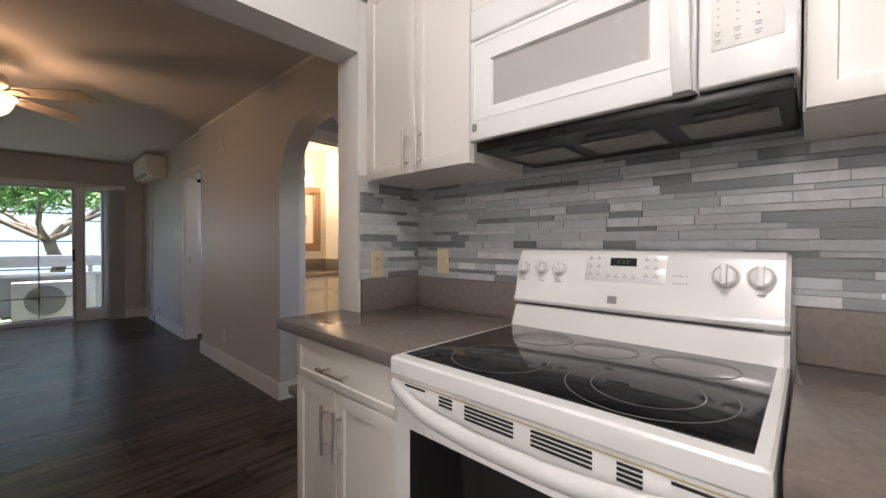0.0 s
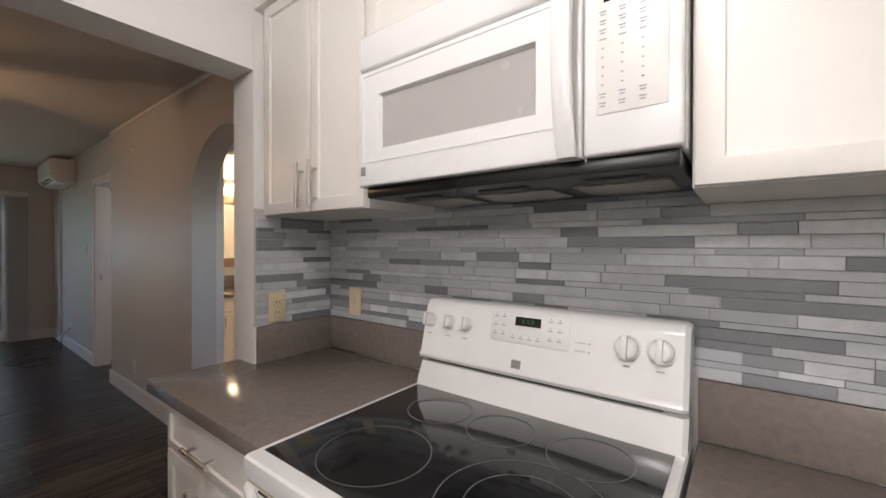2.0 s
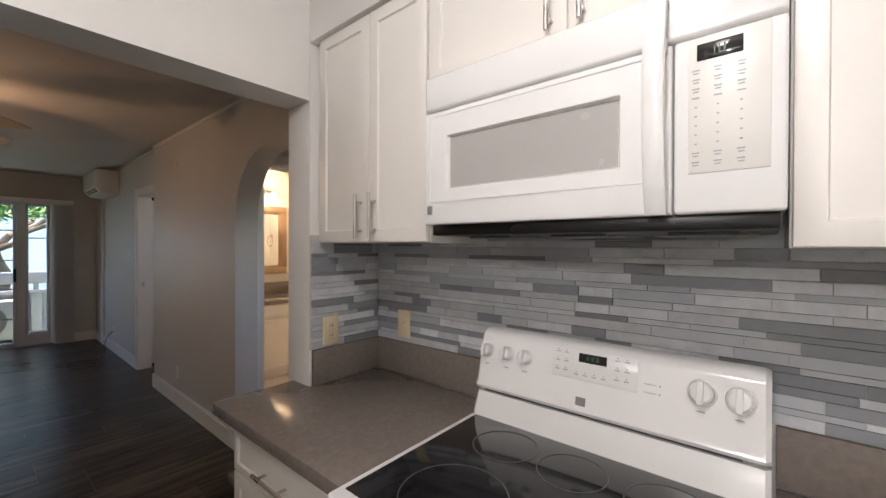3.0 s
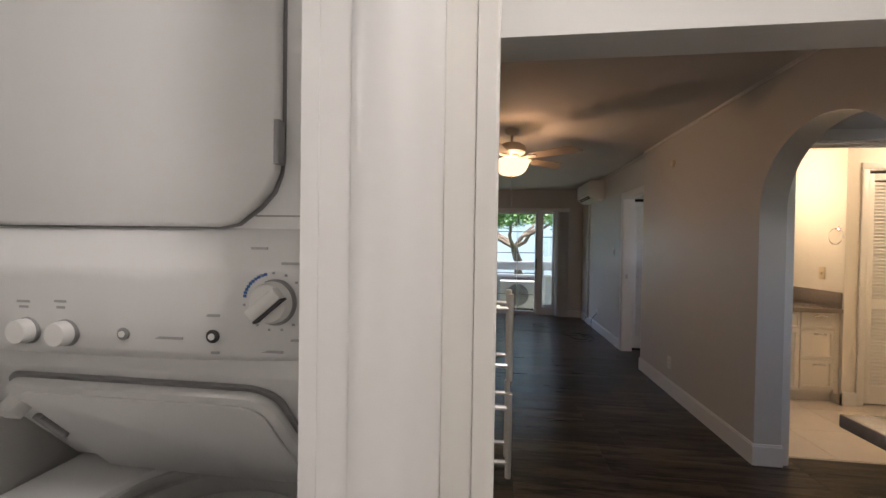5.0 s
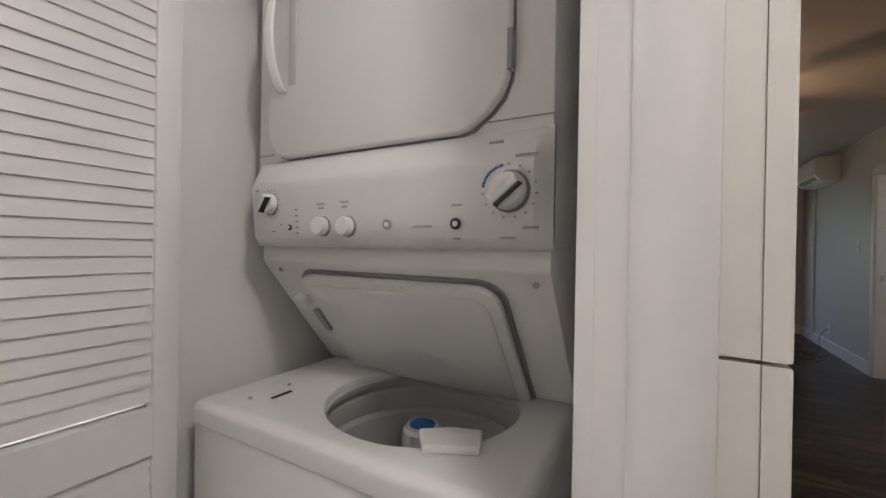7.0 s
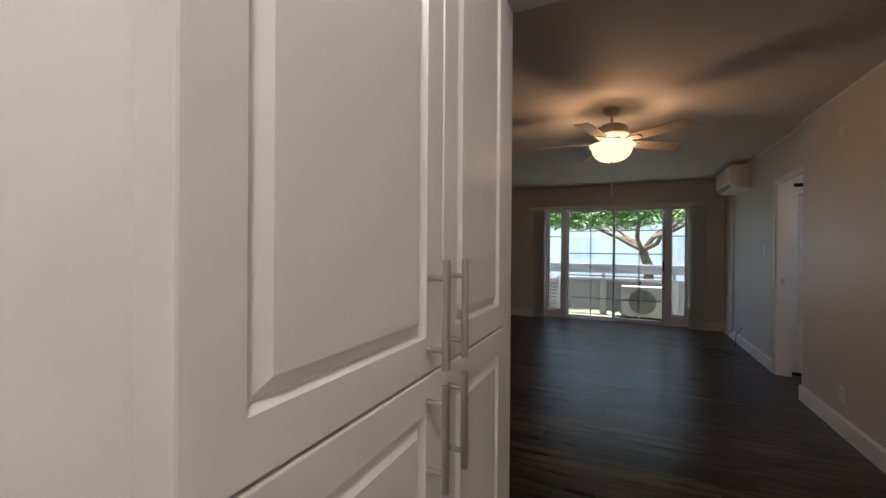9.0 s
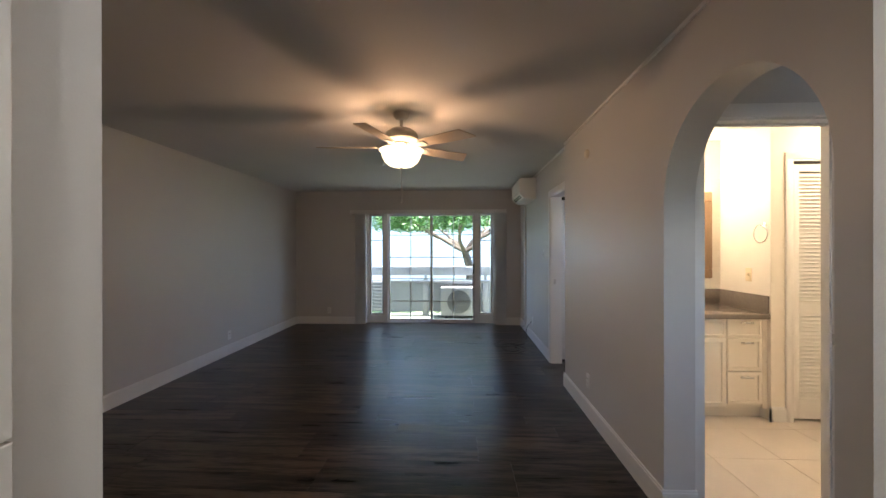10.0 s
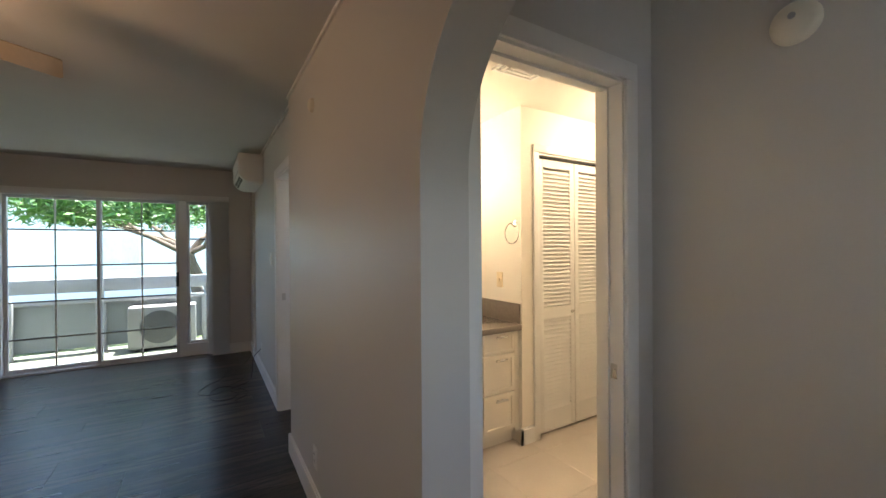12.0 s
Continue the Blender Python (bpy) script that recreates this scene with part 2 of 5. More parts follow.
def part(name, bm, material, parent, label="", sharp=35):
    """One mesh under a thing or a part; the shape is given in world metres."""
    me = finish(name, bm, material, world_at(parent), sharp=sharp)
    ob = new(name, me)
    ob.parent = parent
    return tagged(ob, label) if label else ob


def whole(name, bm, material, label, category, group="", kind="", at=(0, 0, 0)):
    """A thing, or a piece of the setting, that is one mesh."""
    ob = new(name, finish(name, bm, material, at))
    ob.location = at
    return tagged(ob, label, category, group, kind)


def setting(name, bm, material, label, category):
    return whole(name, bm, material, label, category, kind="structure")


def joined(*boxes):
    bm = bmesh.new()
    for b in boxes:
        box(bm, *b)
    return bm


def pull(parent, x, y, z0, z1, out, along="z", r=0.006, axis="y"):
    """A bar pull on two posts; out is the way from the door's face to the bar."""
    bm = bmesh.new()
    inset = 0.028
    if along == "z":
        a, b = (x, y, z0), (x, y, z1)
        ends = ((x, y, z0 + inset), (x, y, z1 - inset))
    elif axis == "y":
        a, b = (z0, y, x), (z1, y, x)
        ends = ((z0 + inset, y, x), (z1 - inset, y, x))
    else:
        a, b = (y, z0, x), (y, z1, x)
        ends = ((y, z0 + inset, x), (y, z1 - inset, x))
    rod(bm, a, b, r)
    for e in ends:
        f = list(e)
        f[0 if axis == "x" else 1] -= out
        rod(bm, e, f, r * 0.75, 10)
    return part("handle", bm, NICKEL, parent, "brushed nickel bar pull")


def shaker(x0, x1, z0, z1, y, thick=0.02, rail=0.058, facing=-1, raised=False):
    """A cabinet door in the plane y: rails and stiles round a sunk panel."""
    bm = bmesh.new()
    f = y
    back = y - facing * thick
    box(bm, x0, x1, back, f, z0, z1)
    face = max((g for g in bm.faces if abs(g.normal.y - facing) < 0.1), key=lambda g: g.calc_area())
    bmesh.ops.inset_region(bm, faces=[face], thickness=rail)
    if raised:
        bmesh.ops.inset_region(bm, faces=[face], thickness=0.007, depth=-0.012)
        bmesh.ops.inset_region(bm, faces=[face], thickness=0.004, depth=0.0)
        bmesh.ops.inset_region(bm, faces=[face], thickness=0.026, depth=0.012)
    else:
        bmesh.ops.inset_region(bm, faces=[face], thickness=0.004, depth=-0.007)
    outer = [e for e in bm.edges if all(abs(v.co.y - f) < 1e-4 for v in e.verts) and (all(abs(v.co.x - x0) < 1e-4 for v in e.verts) or all(abs(v.co.x - x1) < 1e-4 for v in e.verts) or all(abs(v.co.z - z0) < 1e-4 for v in e.verts) or all(abs(v.co.z - z1) < 1e-4 for v in e.verts))]
    bmesh.ops.bevel(bm, geom=outer, offset=0.003, segments=2, profile=0.5, affect="EDGES")
    return bm


def swap_xy(bm, at):
    """Turns a shape built facing -y so that it faces +x, its plane at x."""
    bmesh.ops.transform(bm, matrix=Matrix.Translation((at, 0, 0)) @ Matrix.Rotation(radians(90), 4, "Z"), verts=bm.verts[:])
    return bm

# ---- the setting ----
CEIL_Z = 2.48

floor = setting("floor", joined((-8.2, 2.3, -3.4, 1.62, -0.12, -0.006), (-2.89, -0.9, 1.62, 2.65, -0.12, -0.006), (-6.3, -4.66, 1.62, 2.75, -0.12, -0.006)), UNDER, "dark brown wood-look plank floor with a satin sheen", "floor")
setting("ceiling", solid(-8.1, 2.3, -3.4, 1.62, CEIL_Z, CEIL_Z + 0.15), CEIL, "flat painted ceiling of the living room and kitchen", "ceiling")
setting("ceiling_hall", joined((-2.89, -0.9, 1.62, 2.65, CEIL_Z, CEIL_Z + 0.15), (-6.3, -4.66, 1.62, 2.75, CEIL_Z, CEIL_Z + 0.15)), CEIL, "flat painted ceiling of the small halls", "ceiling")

# living room wall with the arch
AX0, AX1, ATOP, ASPR = -2.749, -1.808, 2.11, 1.64
cx, rx, rz = (AX0 + AX1) / 2, (AX1 - AX0) / 2, ATOP - ASPR
arch = [(AX0 + rx - rx * math.cos(math.pi * i / 32), ASPR + rz * math.sin(math.pi * i / 32)) for i in range(33)]
bm = joined((-4.70, AX0, 1.40, 1.56, 0, CEIL_Z), (AX1, -1.34, 1.40, 1.56, 0, CEIL_Z))
for (xa, za), (xb, zb) in zip(arch, arch[1:]):
    f = [bm.verts.new(p) for p in ((xa, 1.40, za), (xb, 1.40, zb), (xb, 1.40, CEIL_Z), (xa, 1.40, CEIL_Z))]
    g = [bm.verts.new(p) for p in ((xa, 1.56, za), (xb, 1.56, zb), (xb, 1.56, CEIL_Z), (xa, 1.56, CEIL_Z))]
    bm.faces.new(f)
    bm.faces.new(g[::-1])
    bm.faces.new((f[1], f[0], g[0], g[1]))
bmesh.ops.remove_doubles(bm, verts=bm.verts[:], dist=1e-4)
setting("wall_arch", bm, WALL, "warm grey painted wall with a rounded arch opening", "wall")

# wall with the doorway beyond the arch wall
DX0, DX1, DH = -5.50, -4.775, 2.045
setting("wall_doorway", joined((-8.15, DX0, 1.44, 1.56, 0, CEIL_Z), (DX1, -4.70, 1.44, 1.56, 0, CEIL_Z), (DX0, DX1, 1.44, 1.56, DH, CEIL_Z)), WALL, "warm grey painted wall with a doorway", "wall")
setting("wall_south", solid(-8.15, -1.34, -2.87, -2.75, 0, CEIL_Z), WALL, "plain warm grey living room wall in soft daylight", "wall")

# garden end wall: an opening for the sliding door and its two side lights
BX, OUTX = -7.90, -8.14
setting("wall_garden", joined((OUTX, BX, -2.75, -1.44, 0, CEIL_Z), (OUTX, BX, 0.97, 1.44, 0, CEIL_Z), (OUTX, BX, -1.44, 0.97, 2.09, CEIL_Z)), WALL, "grey end wall around the glazed balcony door", "wall")

# kitchen walls
setting("wall_range", solid(-1.18, 2.2, 1.385, 1.52, 0, CEIL_Z), WALL_K, "kitchen wall behind the range", "wall")
setting("wall_stub", solid(-1.34, -1.18, 1.034, 1.56, 0, CEIL_Z, 0.004), WALL_K, "white end of the partition beside the counter", "wall")
setting("header", joined((-1.34, -1.18, -0.336, 1.034, 2.02, CEIL_Z)), WALL_K, "white header over the wide kitchen opening", "beam")
setting("wall_pantry", joined((-1.34, -1.165, -0.46, -0.336, 0, CEIL_Z), (-1.165, -0.40, -0.456, -0.434, 0, CEIL_Z), (-1.34, -1.165, -3.3, -0.46, 0, CEIL_Z)), WALL_K, "partition between pantry and laundry closet", "wall")
setting("wall_closet_front", joined((-0.43, -0.325, -3.3, -1.335, 0, CEIL_Z), (-0.43, -0.325, -1.335, -0.455, 2.06, CEIL_Z)), WALL_K, "white wall over and beside the laundry closet", "wall")
setting("wall_closet_side", solid(-1.165, -0.43, -1.45, -1.335, 0, CEIL_Z), WALL_K, "pale grey inner side wall of the laundry closet", "wall")
setting("wall_kitchen_south", solid(-0.43, 2.2, -3.42, -3.3, 0, CEIL_Z), WALL_K, "white kitchen end wall", "wall")
setting("wall_kitchen_east", solid(2.2, 2.32, -3.42, 1.52, 0, CEIL_Z), WALL_K, "white kitchen side wall", "wall")
setting("soffit", solid(-1.18, 2.2, 1.035, 1.385, 2.245, CEIL_Z, 0.003), WALL_K, "white soffit above the wall cabinets", "soffit")

# hall behind the arch and the bathroom
HX = -2.772
BY0, BY1, BH = 1.604, 2.338, 2.094
setting("wall_hall_end", solid(-2.89, -0.9, 2.525, 2.65, 0, CEIL_Z), WALL, "warm grey hall wall with a smoke alarm", "wall")
# the opening is for an added, unseen window that brightens the hall
setting("wall_hall_side", joined((-1.02, -0.9, 1.56, 1.66, 0, CEIL_Z), (-1.02, -0.9, 2.14, 2.525, 0, CEIL_Z), (-1.02, -0.9, 1.66, 2.14, 0, 1.1), (-1.02, -0.9, 1.66, 2.14, 2.0, CEIL_Z)), WALL, "warm grey hall side wall", "wall")
setting("wall_bath_door", joined((-2.89, HX, 1.56, BY0, 0, CEIL_Z), (-2.89, HX, BY1, 2.525, 0, CEIL_Z), (-2.89, HX, BY0, BY1, BH, CEIL_Z)), WALL, "warm grey hall wall with the bathroom doorway", "wall")
setting("wall_bath_east", solid(-2.89, -2.80, 2.65, 4.4, 0, CEIL_Z), WALL_B, "cream bathroom wall", "wall")
setting("wall_bath_vanity", solid(-4.66, -4.54, 1.56, 2.84, 0, CEIL_Z), WALL_B, "cream bathroom wall behind the vanity", "wall")
setting("wall_bath_north", solid(-4.6, -2.89, 4.3, 4.4, 0, CEIL_Z), WALL_B, "cream bathroom end wall", "wall")
CLX, CY0, CY1, CH = -3.925, 3.03, 3.81, 2.095
setting("wall_linen_closet", joined((-4.6, CLX, 2.84, CY0 - 0.03, 0, CEIL_Z), (CLX - 0.1, CLX, CY1 + 0.03, 4.3, 0, CEIL_Z), (CLX - 0.1, CLX, CY0 - 0.03, CY1 + 0.03, CH + 0.03, CEIL_Z), (-4.6, -4.5, CY0 - 0.03, 4.3, 0, CEIL_Z)), WALL_B, "cream wall of the linen closet with a towel ring", "wall")
setting("ceiling_bath", solid(-4.66, -2.80, 1.56, 4.4, 2.44, 2.475), WALL_B, "pale bathroom ceiling", "ceiling")
bath_floor = setting("floor_bath", solid(-4.66, -2.772, 1.565, 4.4, -0.12, -0.004), GROUT, "pale stone-tile bathroom floor", "floor")

# small hall behind the far doorway
# the unseen opening in the far wall is added to let daylight in
setting("wall_far_hall", joined((-6.3, -6.2, 1.56, 2.75, 0, CEIL_Z), (-6.2, -5.45, 2.65, 2.75, 0, CEIL_Z), (-4.80, -4.66, 2.65, 2.75, 0, CEIL_Z), (-5.45, -4.80, 2.65, 2.75, 0, 1.35), (-5.45, -4.80, 2.65, 2.75, 2.05, CEIL_Z)), WALL_K, "pale walls of the hall behind the far doorway", "wall")
setting("wall_far_closet", joined((-5.66, -5.56, 1.56, 1.585, 0, CEIL_Z), (-5.66, -5.56, 2.33, 2.65, 0, CEIL_Z), (-5.66, -5.56, 1.585, 2.33, 2.04, CEIL_Z)), WALL_K, "wall around the louvred closet", "wall")


def skirting(name, runs, h=0.135, t=0.015):
    """Runs of (x0, y0, x1, y1, nx, ny): a board on the wall line, proud towards the normal, its top edge eased."""
    bm = bmesh.new()
    for x0, y0, x1, y1, nx, ny in runs:
        a = box(bm, min(x0, x1, x0 + nx * t), max(x0, x1, x0 + nx * t), min(y0, y1, y0 + ny * t), max(y0, y1, y0 + ny * t), 0, h - 0.012)
        box(bm, min(x0, x1, x0 + nx * t * 0.55), max(x0, x1, x0 + nx * t * 0.55), min(y0, y1, y0 + ny * t * 0.55), max(y0, y1, y0 + ny * t * 0.55), h - 0.012, h)
    return setting(name, bm, TRIM, "white painted skirting board with an eased top", "baseboard")


skirting("baseboard_arch", [(-4.70, 1.40, AX0, 1.40, 0, -1), (AX1, 1.40, -1.34, 1.40, 0, -1)])
skirting("baseboard_arch_reveal", [(AX0, 1.385, AX0, 1.565, 1, 0), (AX1, 1.385, AX1, 1.565, -1, 0), (-4.70, 1.385, -4.70, 1.425, -1, 0)])
skirting("baseboard_doorway", [(-7.90, 1.44, -5.57, 1.44, 0, -1)])
skirting("baseboard_south", [(-7.90, -2.75, -1.34, -2.75, 0, 1)])
skirting("baseboard_garden", [(BX, -2.735, BX, -1.44, 1, 0), (BX, 0.97, BX, 1.425, 1, 0)])
skirting("baseboard_hall", [(-2.755, 2.525, -1.02, 2.525, 0, -1)] + [(HX, BY1 + 0.068, HX, 2.51, 1, 0)])
skirting("baseboard_bath", [(-3.93, 2.84, -3.91, 2.84, 0, -1), (CLX, 2.825, CLX, CY0 - 0.075, 1, 0)], h=0.12)
setting("cornice", joined((-4.70, -1.34, 1.388, 1.40, CEIL_Z - 0.022, CEIL_Z)), TRIM, "slim pale bead between wall and ceiling", "trim")
setting("cornice_far", joined((-7.90, -4.70, 1.428, 1.44, CEIL_Z - 0.022, CEIL_Z)), TRIM, "slim pale bead between wall and ceiling", "trim")


def casing_x(name, x, face, y0, y1, h, depth0, depth1, w=0.062, t=0.016):
    """A door lining and casing in a wall x = const that faces +x."""
    root = thing(name, (x, (y0 + y1) / 2, 0), "white painted door frame with stepped casing", "door frame", kind="structure")
    part("jamb", joined((depth0, depth1, y0, y0 + 0.018, 0, h - 0.018)), TRIM, root)
    part("jamb", joined((depth0, depth1, y1 - 0.018, y1, 0, h - 0.018)), TRIM, root)
    part("head", joined((depth0, depth1, y0, y1, h - 0.018, h)), TRIM, root)
    for a, b, c, d in ((y0 - w, y0 + 0.006, 0, h - 0.006), (y1 - 0.006, y1 + w, 0, h - 0.006), (y0 - w, y1 + w, h - 0.006, h + w)):
        bm = solid(face, face + t, a, b, c, d, 0.004)
        part("casing", bm, TRIM, root)
    return root


bath_door = casing_x("door_1", HX, HX, BY0, BY1, BH, -2.895, HX + 0.002, w=0.067)
part("stop", joined((-2.86, -2.83, BY1 - 0.03, BY1 - 0.018, 0, BH - 0.03), (-2.86, -2.83, BY0 + 0.018, BY1 - 0.018, BH - 0.03, BH - 0.018)), TRIM, bath_door)
part("strike_plate", solid(-2.825, -2.797, BY1 - 0.022, BY1 - 0.0165, 0.885, 0.945, 0.002), NICKEL, bath_door, "small nickel strike plate")

far_door = thing("door_2", (DX0, 1.44, 0), "white painted frame of an open doorway", "door frame", kind="structure")
part("jamb", joined((DX0, DX0 + 0.018, 1.436, 1.57, 0, DH - 0.018)), TRIM, far_door)
part("jamb", joined((DX1 - 0.018, DX1, 1.436, 1.57, 0, DH - 0.018)), TRIM, far_door)
part("head", joined((DX0, DX1, 1.436, 1.57, DH - 0.018, DH)), TRIM, far_door)
for a, b, c, d in ((DX0 - 0.066, DX0 + 0.006, 0, DH - 0.006), (DX1 - 0.006, DX1 + 0.066, 0, DH - 0.006), (DX0 - 0.066, DX1 + 0.066, DH - 0.006, DH + 0.066)):
    part("casing", solid(a, b, 1.424, 1.44, c, d, 0.004), TRIM, far_door)
part("strike_plate", solid(DX0 + 0.0165, DX0 + 0.0215, 1.47, 1.50, 0.97, 1.03, 0.002), NICKEL, far_door, "small nickel strike plate")

# ---- glazed balcony door ----
GX = -8.10


def window_unit(name, y0, y1, z0, z1, label, rails, uprights, frame=0.035, handle=False, x=GX):
    root = thing(name, (x, (y0 + y1) / 2, z0), label, "window", kind="structure")
    for a in ((y0, y0 + frame, z0, z1), (y1 - frame, y1, z0, z1), (y0 + frame, y1 - frame, z0, z0 + frame), (y0 + frame, y1 - frame, z1 - frame, z1)):
        part("window_frame", solid(x - 0.02, x + 0.02, *a, 0.003), ALU, root)
    glass_part = part("pane", joined((x - 0.003, x + 0.003, y0 + frame, y1 - frame, z0 + frame, z1 - frame)), PANE, root)
    glass_part.visible_shadow = False
    for z in rails:
        part("muntin", solid(x - 0.009, x + 0.009, y0 + frame, y1 - frame, z - 0.009, z + 0.009, 0.002), BRONZE, root)
    for y in uprights:
        part("muntin", solid(x - 0.008, x + 0.008, y - 0.008, y + 0.008, z0 + frame, z1 - frame, 0.002), ALU, root)
    if handle:
        bm = bmesh.new()
        box(bm, x + 0.02, x + 0.03, y1 - 0.033, y1 - 0.005, 0.93, 1.12)
        box(bm, x + 0.03, x + 0.06, y1 - 0.028, y1 - 0.010, 0.94, 0.965)
        box(bm, x + 0.03, x + 0.06, y1 - 0.028, y1 - 0.010, 1.085, 1.11)
        box(bm, x + 0.055, x + 0.072, y1 - 0.028, y1 - 0.010, 0.94, 1.11)
        part("handle", bm, BLACK, root, "black pull handle with latch")
    return root


ROWS4 = (0.40, 0.825, 1.24, 1.665)
window_unit("window_1", -1.045, -0.19, 0.03, 2.06, "white-framed glazed panel of the balcony slider", ROWS4, (-0.615,), x=GX - 0.03)
window_unit("window_2", -0.235, 0.60, 0.03, 2.06, "sliding balcony door with a muntin grid and black handle", ROWS4, (0.205,), handle=True, x=GX + 0.015)
window_unit("window_3", -1.40, -1.12, 0.14, 2.06, "narrow side light beside the balcony slider", (1.56,), ())
window_unit("window_4", 0.685, 0.94, 0.16, 2.06, "narrow side light beside the balcony slider", (1.56,), ())
setting("slider_frame", joined((GX - 0.05, GX + 0.06, -1.12, -1.045, 0, 2.09), (GX - 0.05, GX + 0.06, 0.60, 0.685, 0, 2.09), (GX - 0.05, GX + 0.06, -1.44, 0.97, 2.06, 2.09), (GX - 0.05, GX + 0.05, -1.44, -1.40, 0, 2.06), (GX - 0.05, GX + 0.05, 0.94, 0.97, 0, 2.06), (GX - 0.05, GX + 0.05, -1.40, -1.12, 0, 0.14), (GX - 0.05, GX + 0.05, 0.685, 0.94, 0, 0.16)), TRIM, "white posts and sill panels of the balcony glazing", "window frame")
setting("slider_track", joined((GX - 0.06, GX + 0.05, -1.045, 0.60, 0, 0.022), (GX - 0.035, GX - 0.025, -1.045, 0.60, 0.022, 0.03), (GX + 0.01, GX + 0.02, -1.045, 0.60, 0.022, 0.03)), ALU, "aluminium sliding door track", "track")

valance = thing("valance", (-7.86, -0.27, 2.05), "white valance box over the balcony glazing", "valance")
part("front_board", solid(-7.80, -7.785, -1.70, 1.17, 2.045, 2.115, 0.002), TRIM, valance)
part("top_board", solid(-7.90, -7.80, -1.70, 1.17, 2.10, 2.115), TRIM, valance)
part("end_board", solid(-7.90, -7.80, -1.70, -1.688, 2.045, 2.10), TRIM, valance)
part("end_board", solid(-7.90, -7.80, 1.158, 1.17, 2.045, 2.10), TRIM, valance)


def blind_stack(y0, y1, count):
    root = thing("vertical_blind", (-7.85, (y0 + y1) / 2, 0.02), "stacked grey-white vertical blind slats, drawn aside", "blind", "vertical blinds")
    for i in range(count):
        y = y0 + (y1 - y0) * (i + 0.5) / count
        bm = bmesh.new()
        for k in range(6):
            u = k / 5 - 0.5
            for z in (0.03, 2.05):
                bm.verts.new((-7.855 + 0.022 * u + 0.004 * math.cos(u * 3), y + 0.08 * u, z))
        bm.verts.ensure_lookup_table()
        for k in range(5):
            bm.faces.new((bm.verts[2 * k], bm.verts[2 * k + 2], bm.verts[2 * k + 3], bm.verts[2 * k + 1]))
        bmesh.ops.solidify(bm, geom=bm.faces[:], thickness=0.0015)
        part("slat", bm, BLIND, root)


blind_stack(-1.59, -1.44, 9)
blind_stack(0.96, 1.14, 10)


# unseen window, added so daylight reaches the hall and the arch reveal
window_unit("window_hall_added", 1.66, 2.14, 1.1, 2.0, "plain white window added out of view to light the small hall", (), (), x=-0.96)

# ---- louvred folding doors ----
def louver_leaf(parent, place, w, z0, z1, pitch=0.0305, mids=(0.92,), t=0.028, tilt=-38, half=0.020):
    """One leaf built in its own x (width) and z, facing -y, then placed; each slat is a part."""
    at = world_at(parent)
    stile, top, bottom = 0.045, 0.060, 0.16

    def put(name, bm, material):
        bmesh.ops.transform(bm, matrix=place, verts=bm.verts[:])
        return part(name, bm, material, parent)
    put("stile", solid(0, stile, -t / 2, t / 2, z0, z1, 0.002), TRIM)
    put("stile", solid(w - stile, w, -t / 2, t / 2, z0, z1, 0.002), TRIM)
    put("rail", solid(stile, w - stile, -t / 2, t / 2, z0, z0 + bottom), TRIM)
    put("rail", solid(stile, w - stile, -t / 2, t / 2, z1 - top, z1), TRIM)
    for m in mids:
        put("rail", solid(stile, w - stile, -t / 2, t / 2, m - 0.045, m + 0.045), TRIM)
    bm = solid(stile - 0.004, w - stile + 0.004, -0.0035, 0.0035, -half, half)
    bmesh.ops.transform(bm, matrix=place.to_3x3().to_4x4() @ Matrix.Rotation(radians(tilt), 4, "X"), verts=bm.verts[:])
    me = finish("slat", bm, TRIM)
    z = z0 + bottom + 0.015
    while z < z1 - top - 0.01:
        if all(abs(z - m) > 0.050 for m in mids):
            ob = new("slat", me)
            ob.parent = parent
            ob.location = place.translation + Vector((0, 0, z)) - at
        z += pitch


TO_X = Matrix.Rotation(radians(90), 4, "Z")
linen = thing("folding_door", (CLX - 0.03, (CY0 + CY1) / 2, 0), "white louvred folding closet door, closed", "closet door")
louver_leaf(linen, Matrix.Translation((CLX - 0.03, CY0, 0)) @ TO_X, 0.385, 0.02, CH - 0.012)
louver_leaf(linen, Matrix.Translation((CLX - 0.03, CY0 + 0.392, 0)) @ TO_X, 0.385, 0.02, CH - 0.012)
part("knob", lathe([(0, 0.022), (0.012, 0.02), (0.014, 0.012), (0.006, 0.004), (0.006, 0), (0, 0)], 16, Matrix.Translation((CLX - 0.016, CY0 + 0.345, 0.915)) @ Matrix.Rotation(radians(90), 4, "Y")), NICKEL, linen, "small round nickel knob")
part("track", solid(CLX - 0.05, CLX - 0.012, CY0, CY1, CH - 0.012, CH + 0.004), GAP_SHADE, linen, "dark bar standing for the shaded gap at the top track")
linen_case = casing_x("door_3", CLX, CLX, CY0 - 0.03, CY1 + 0.03, CH + 0.03, CLX - 0.1, CLX + 0.002, w=0.05)

far_fold = thing("folding_door", (-5.585, 1.95, 0), "white louvred folding closet door behind the far doorway", "closet door")
louver_leaf(far_fold, Matrix.Translation((-5.575, 1.587, 0)) @ TO_X, 0.37, 0.03, 2.0)
louver_leaf(far_fold, Matrix.Translation((-5.575, 1.96, 0)) @ TO_X, 0.37, 0.03, 2.0)
part("track", solid(-5.60, -5.562, 1.585, 2.33, 2.005, 2.04), GAP_SHADE, far_fold, "dark bar standing for the shaded gap at the top track")

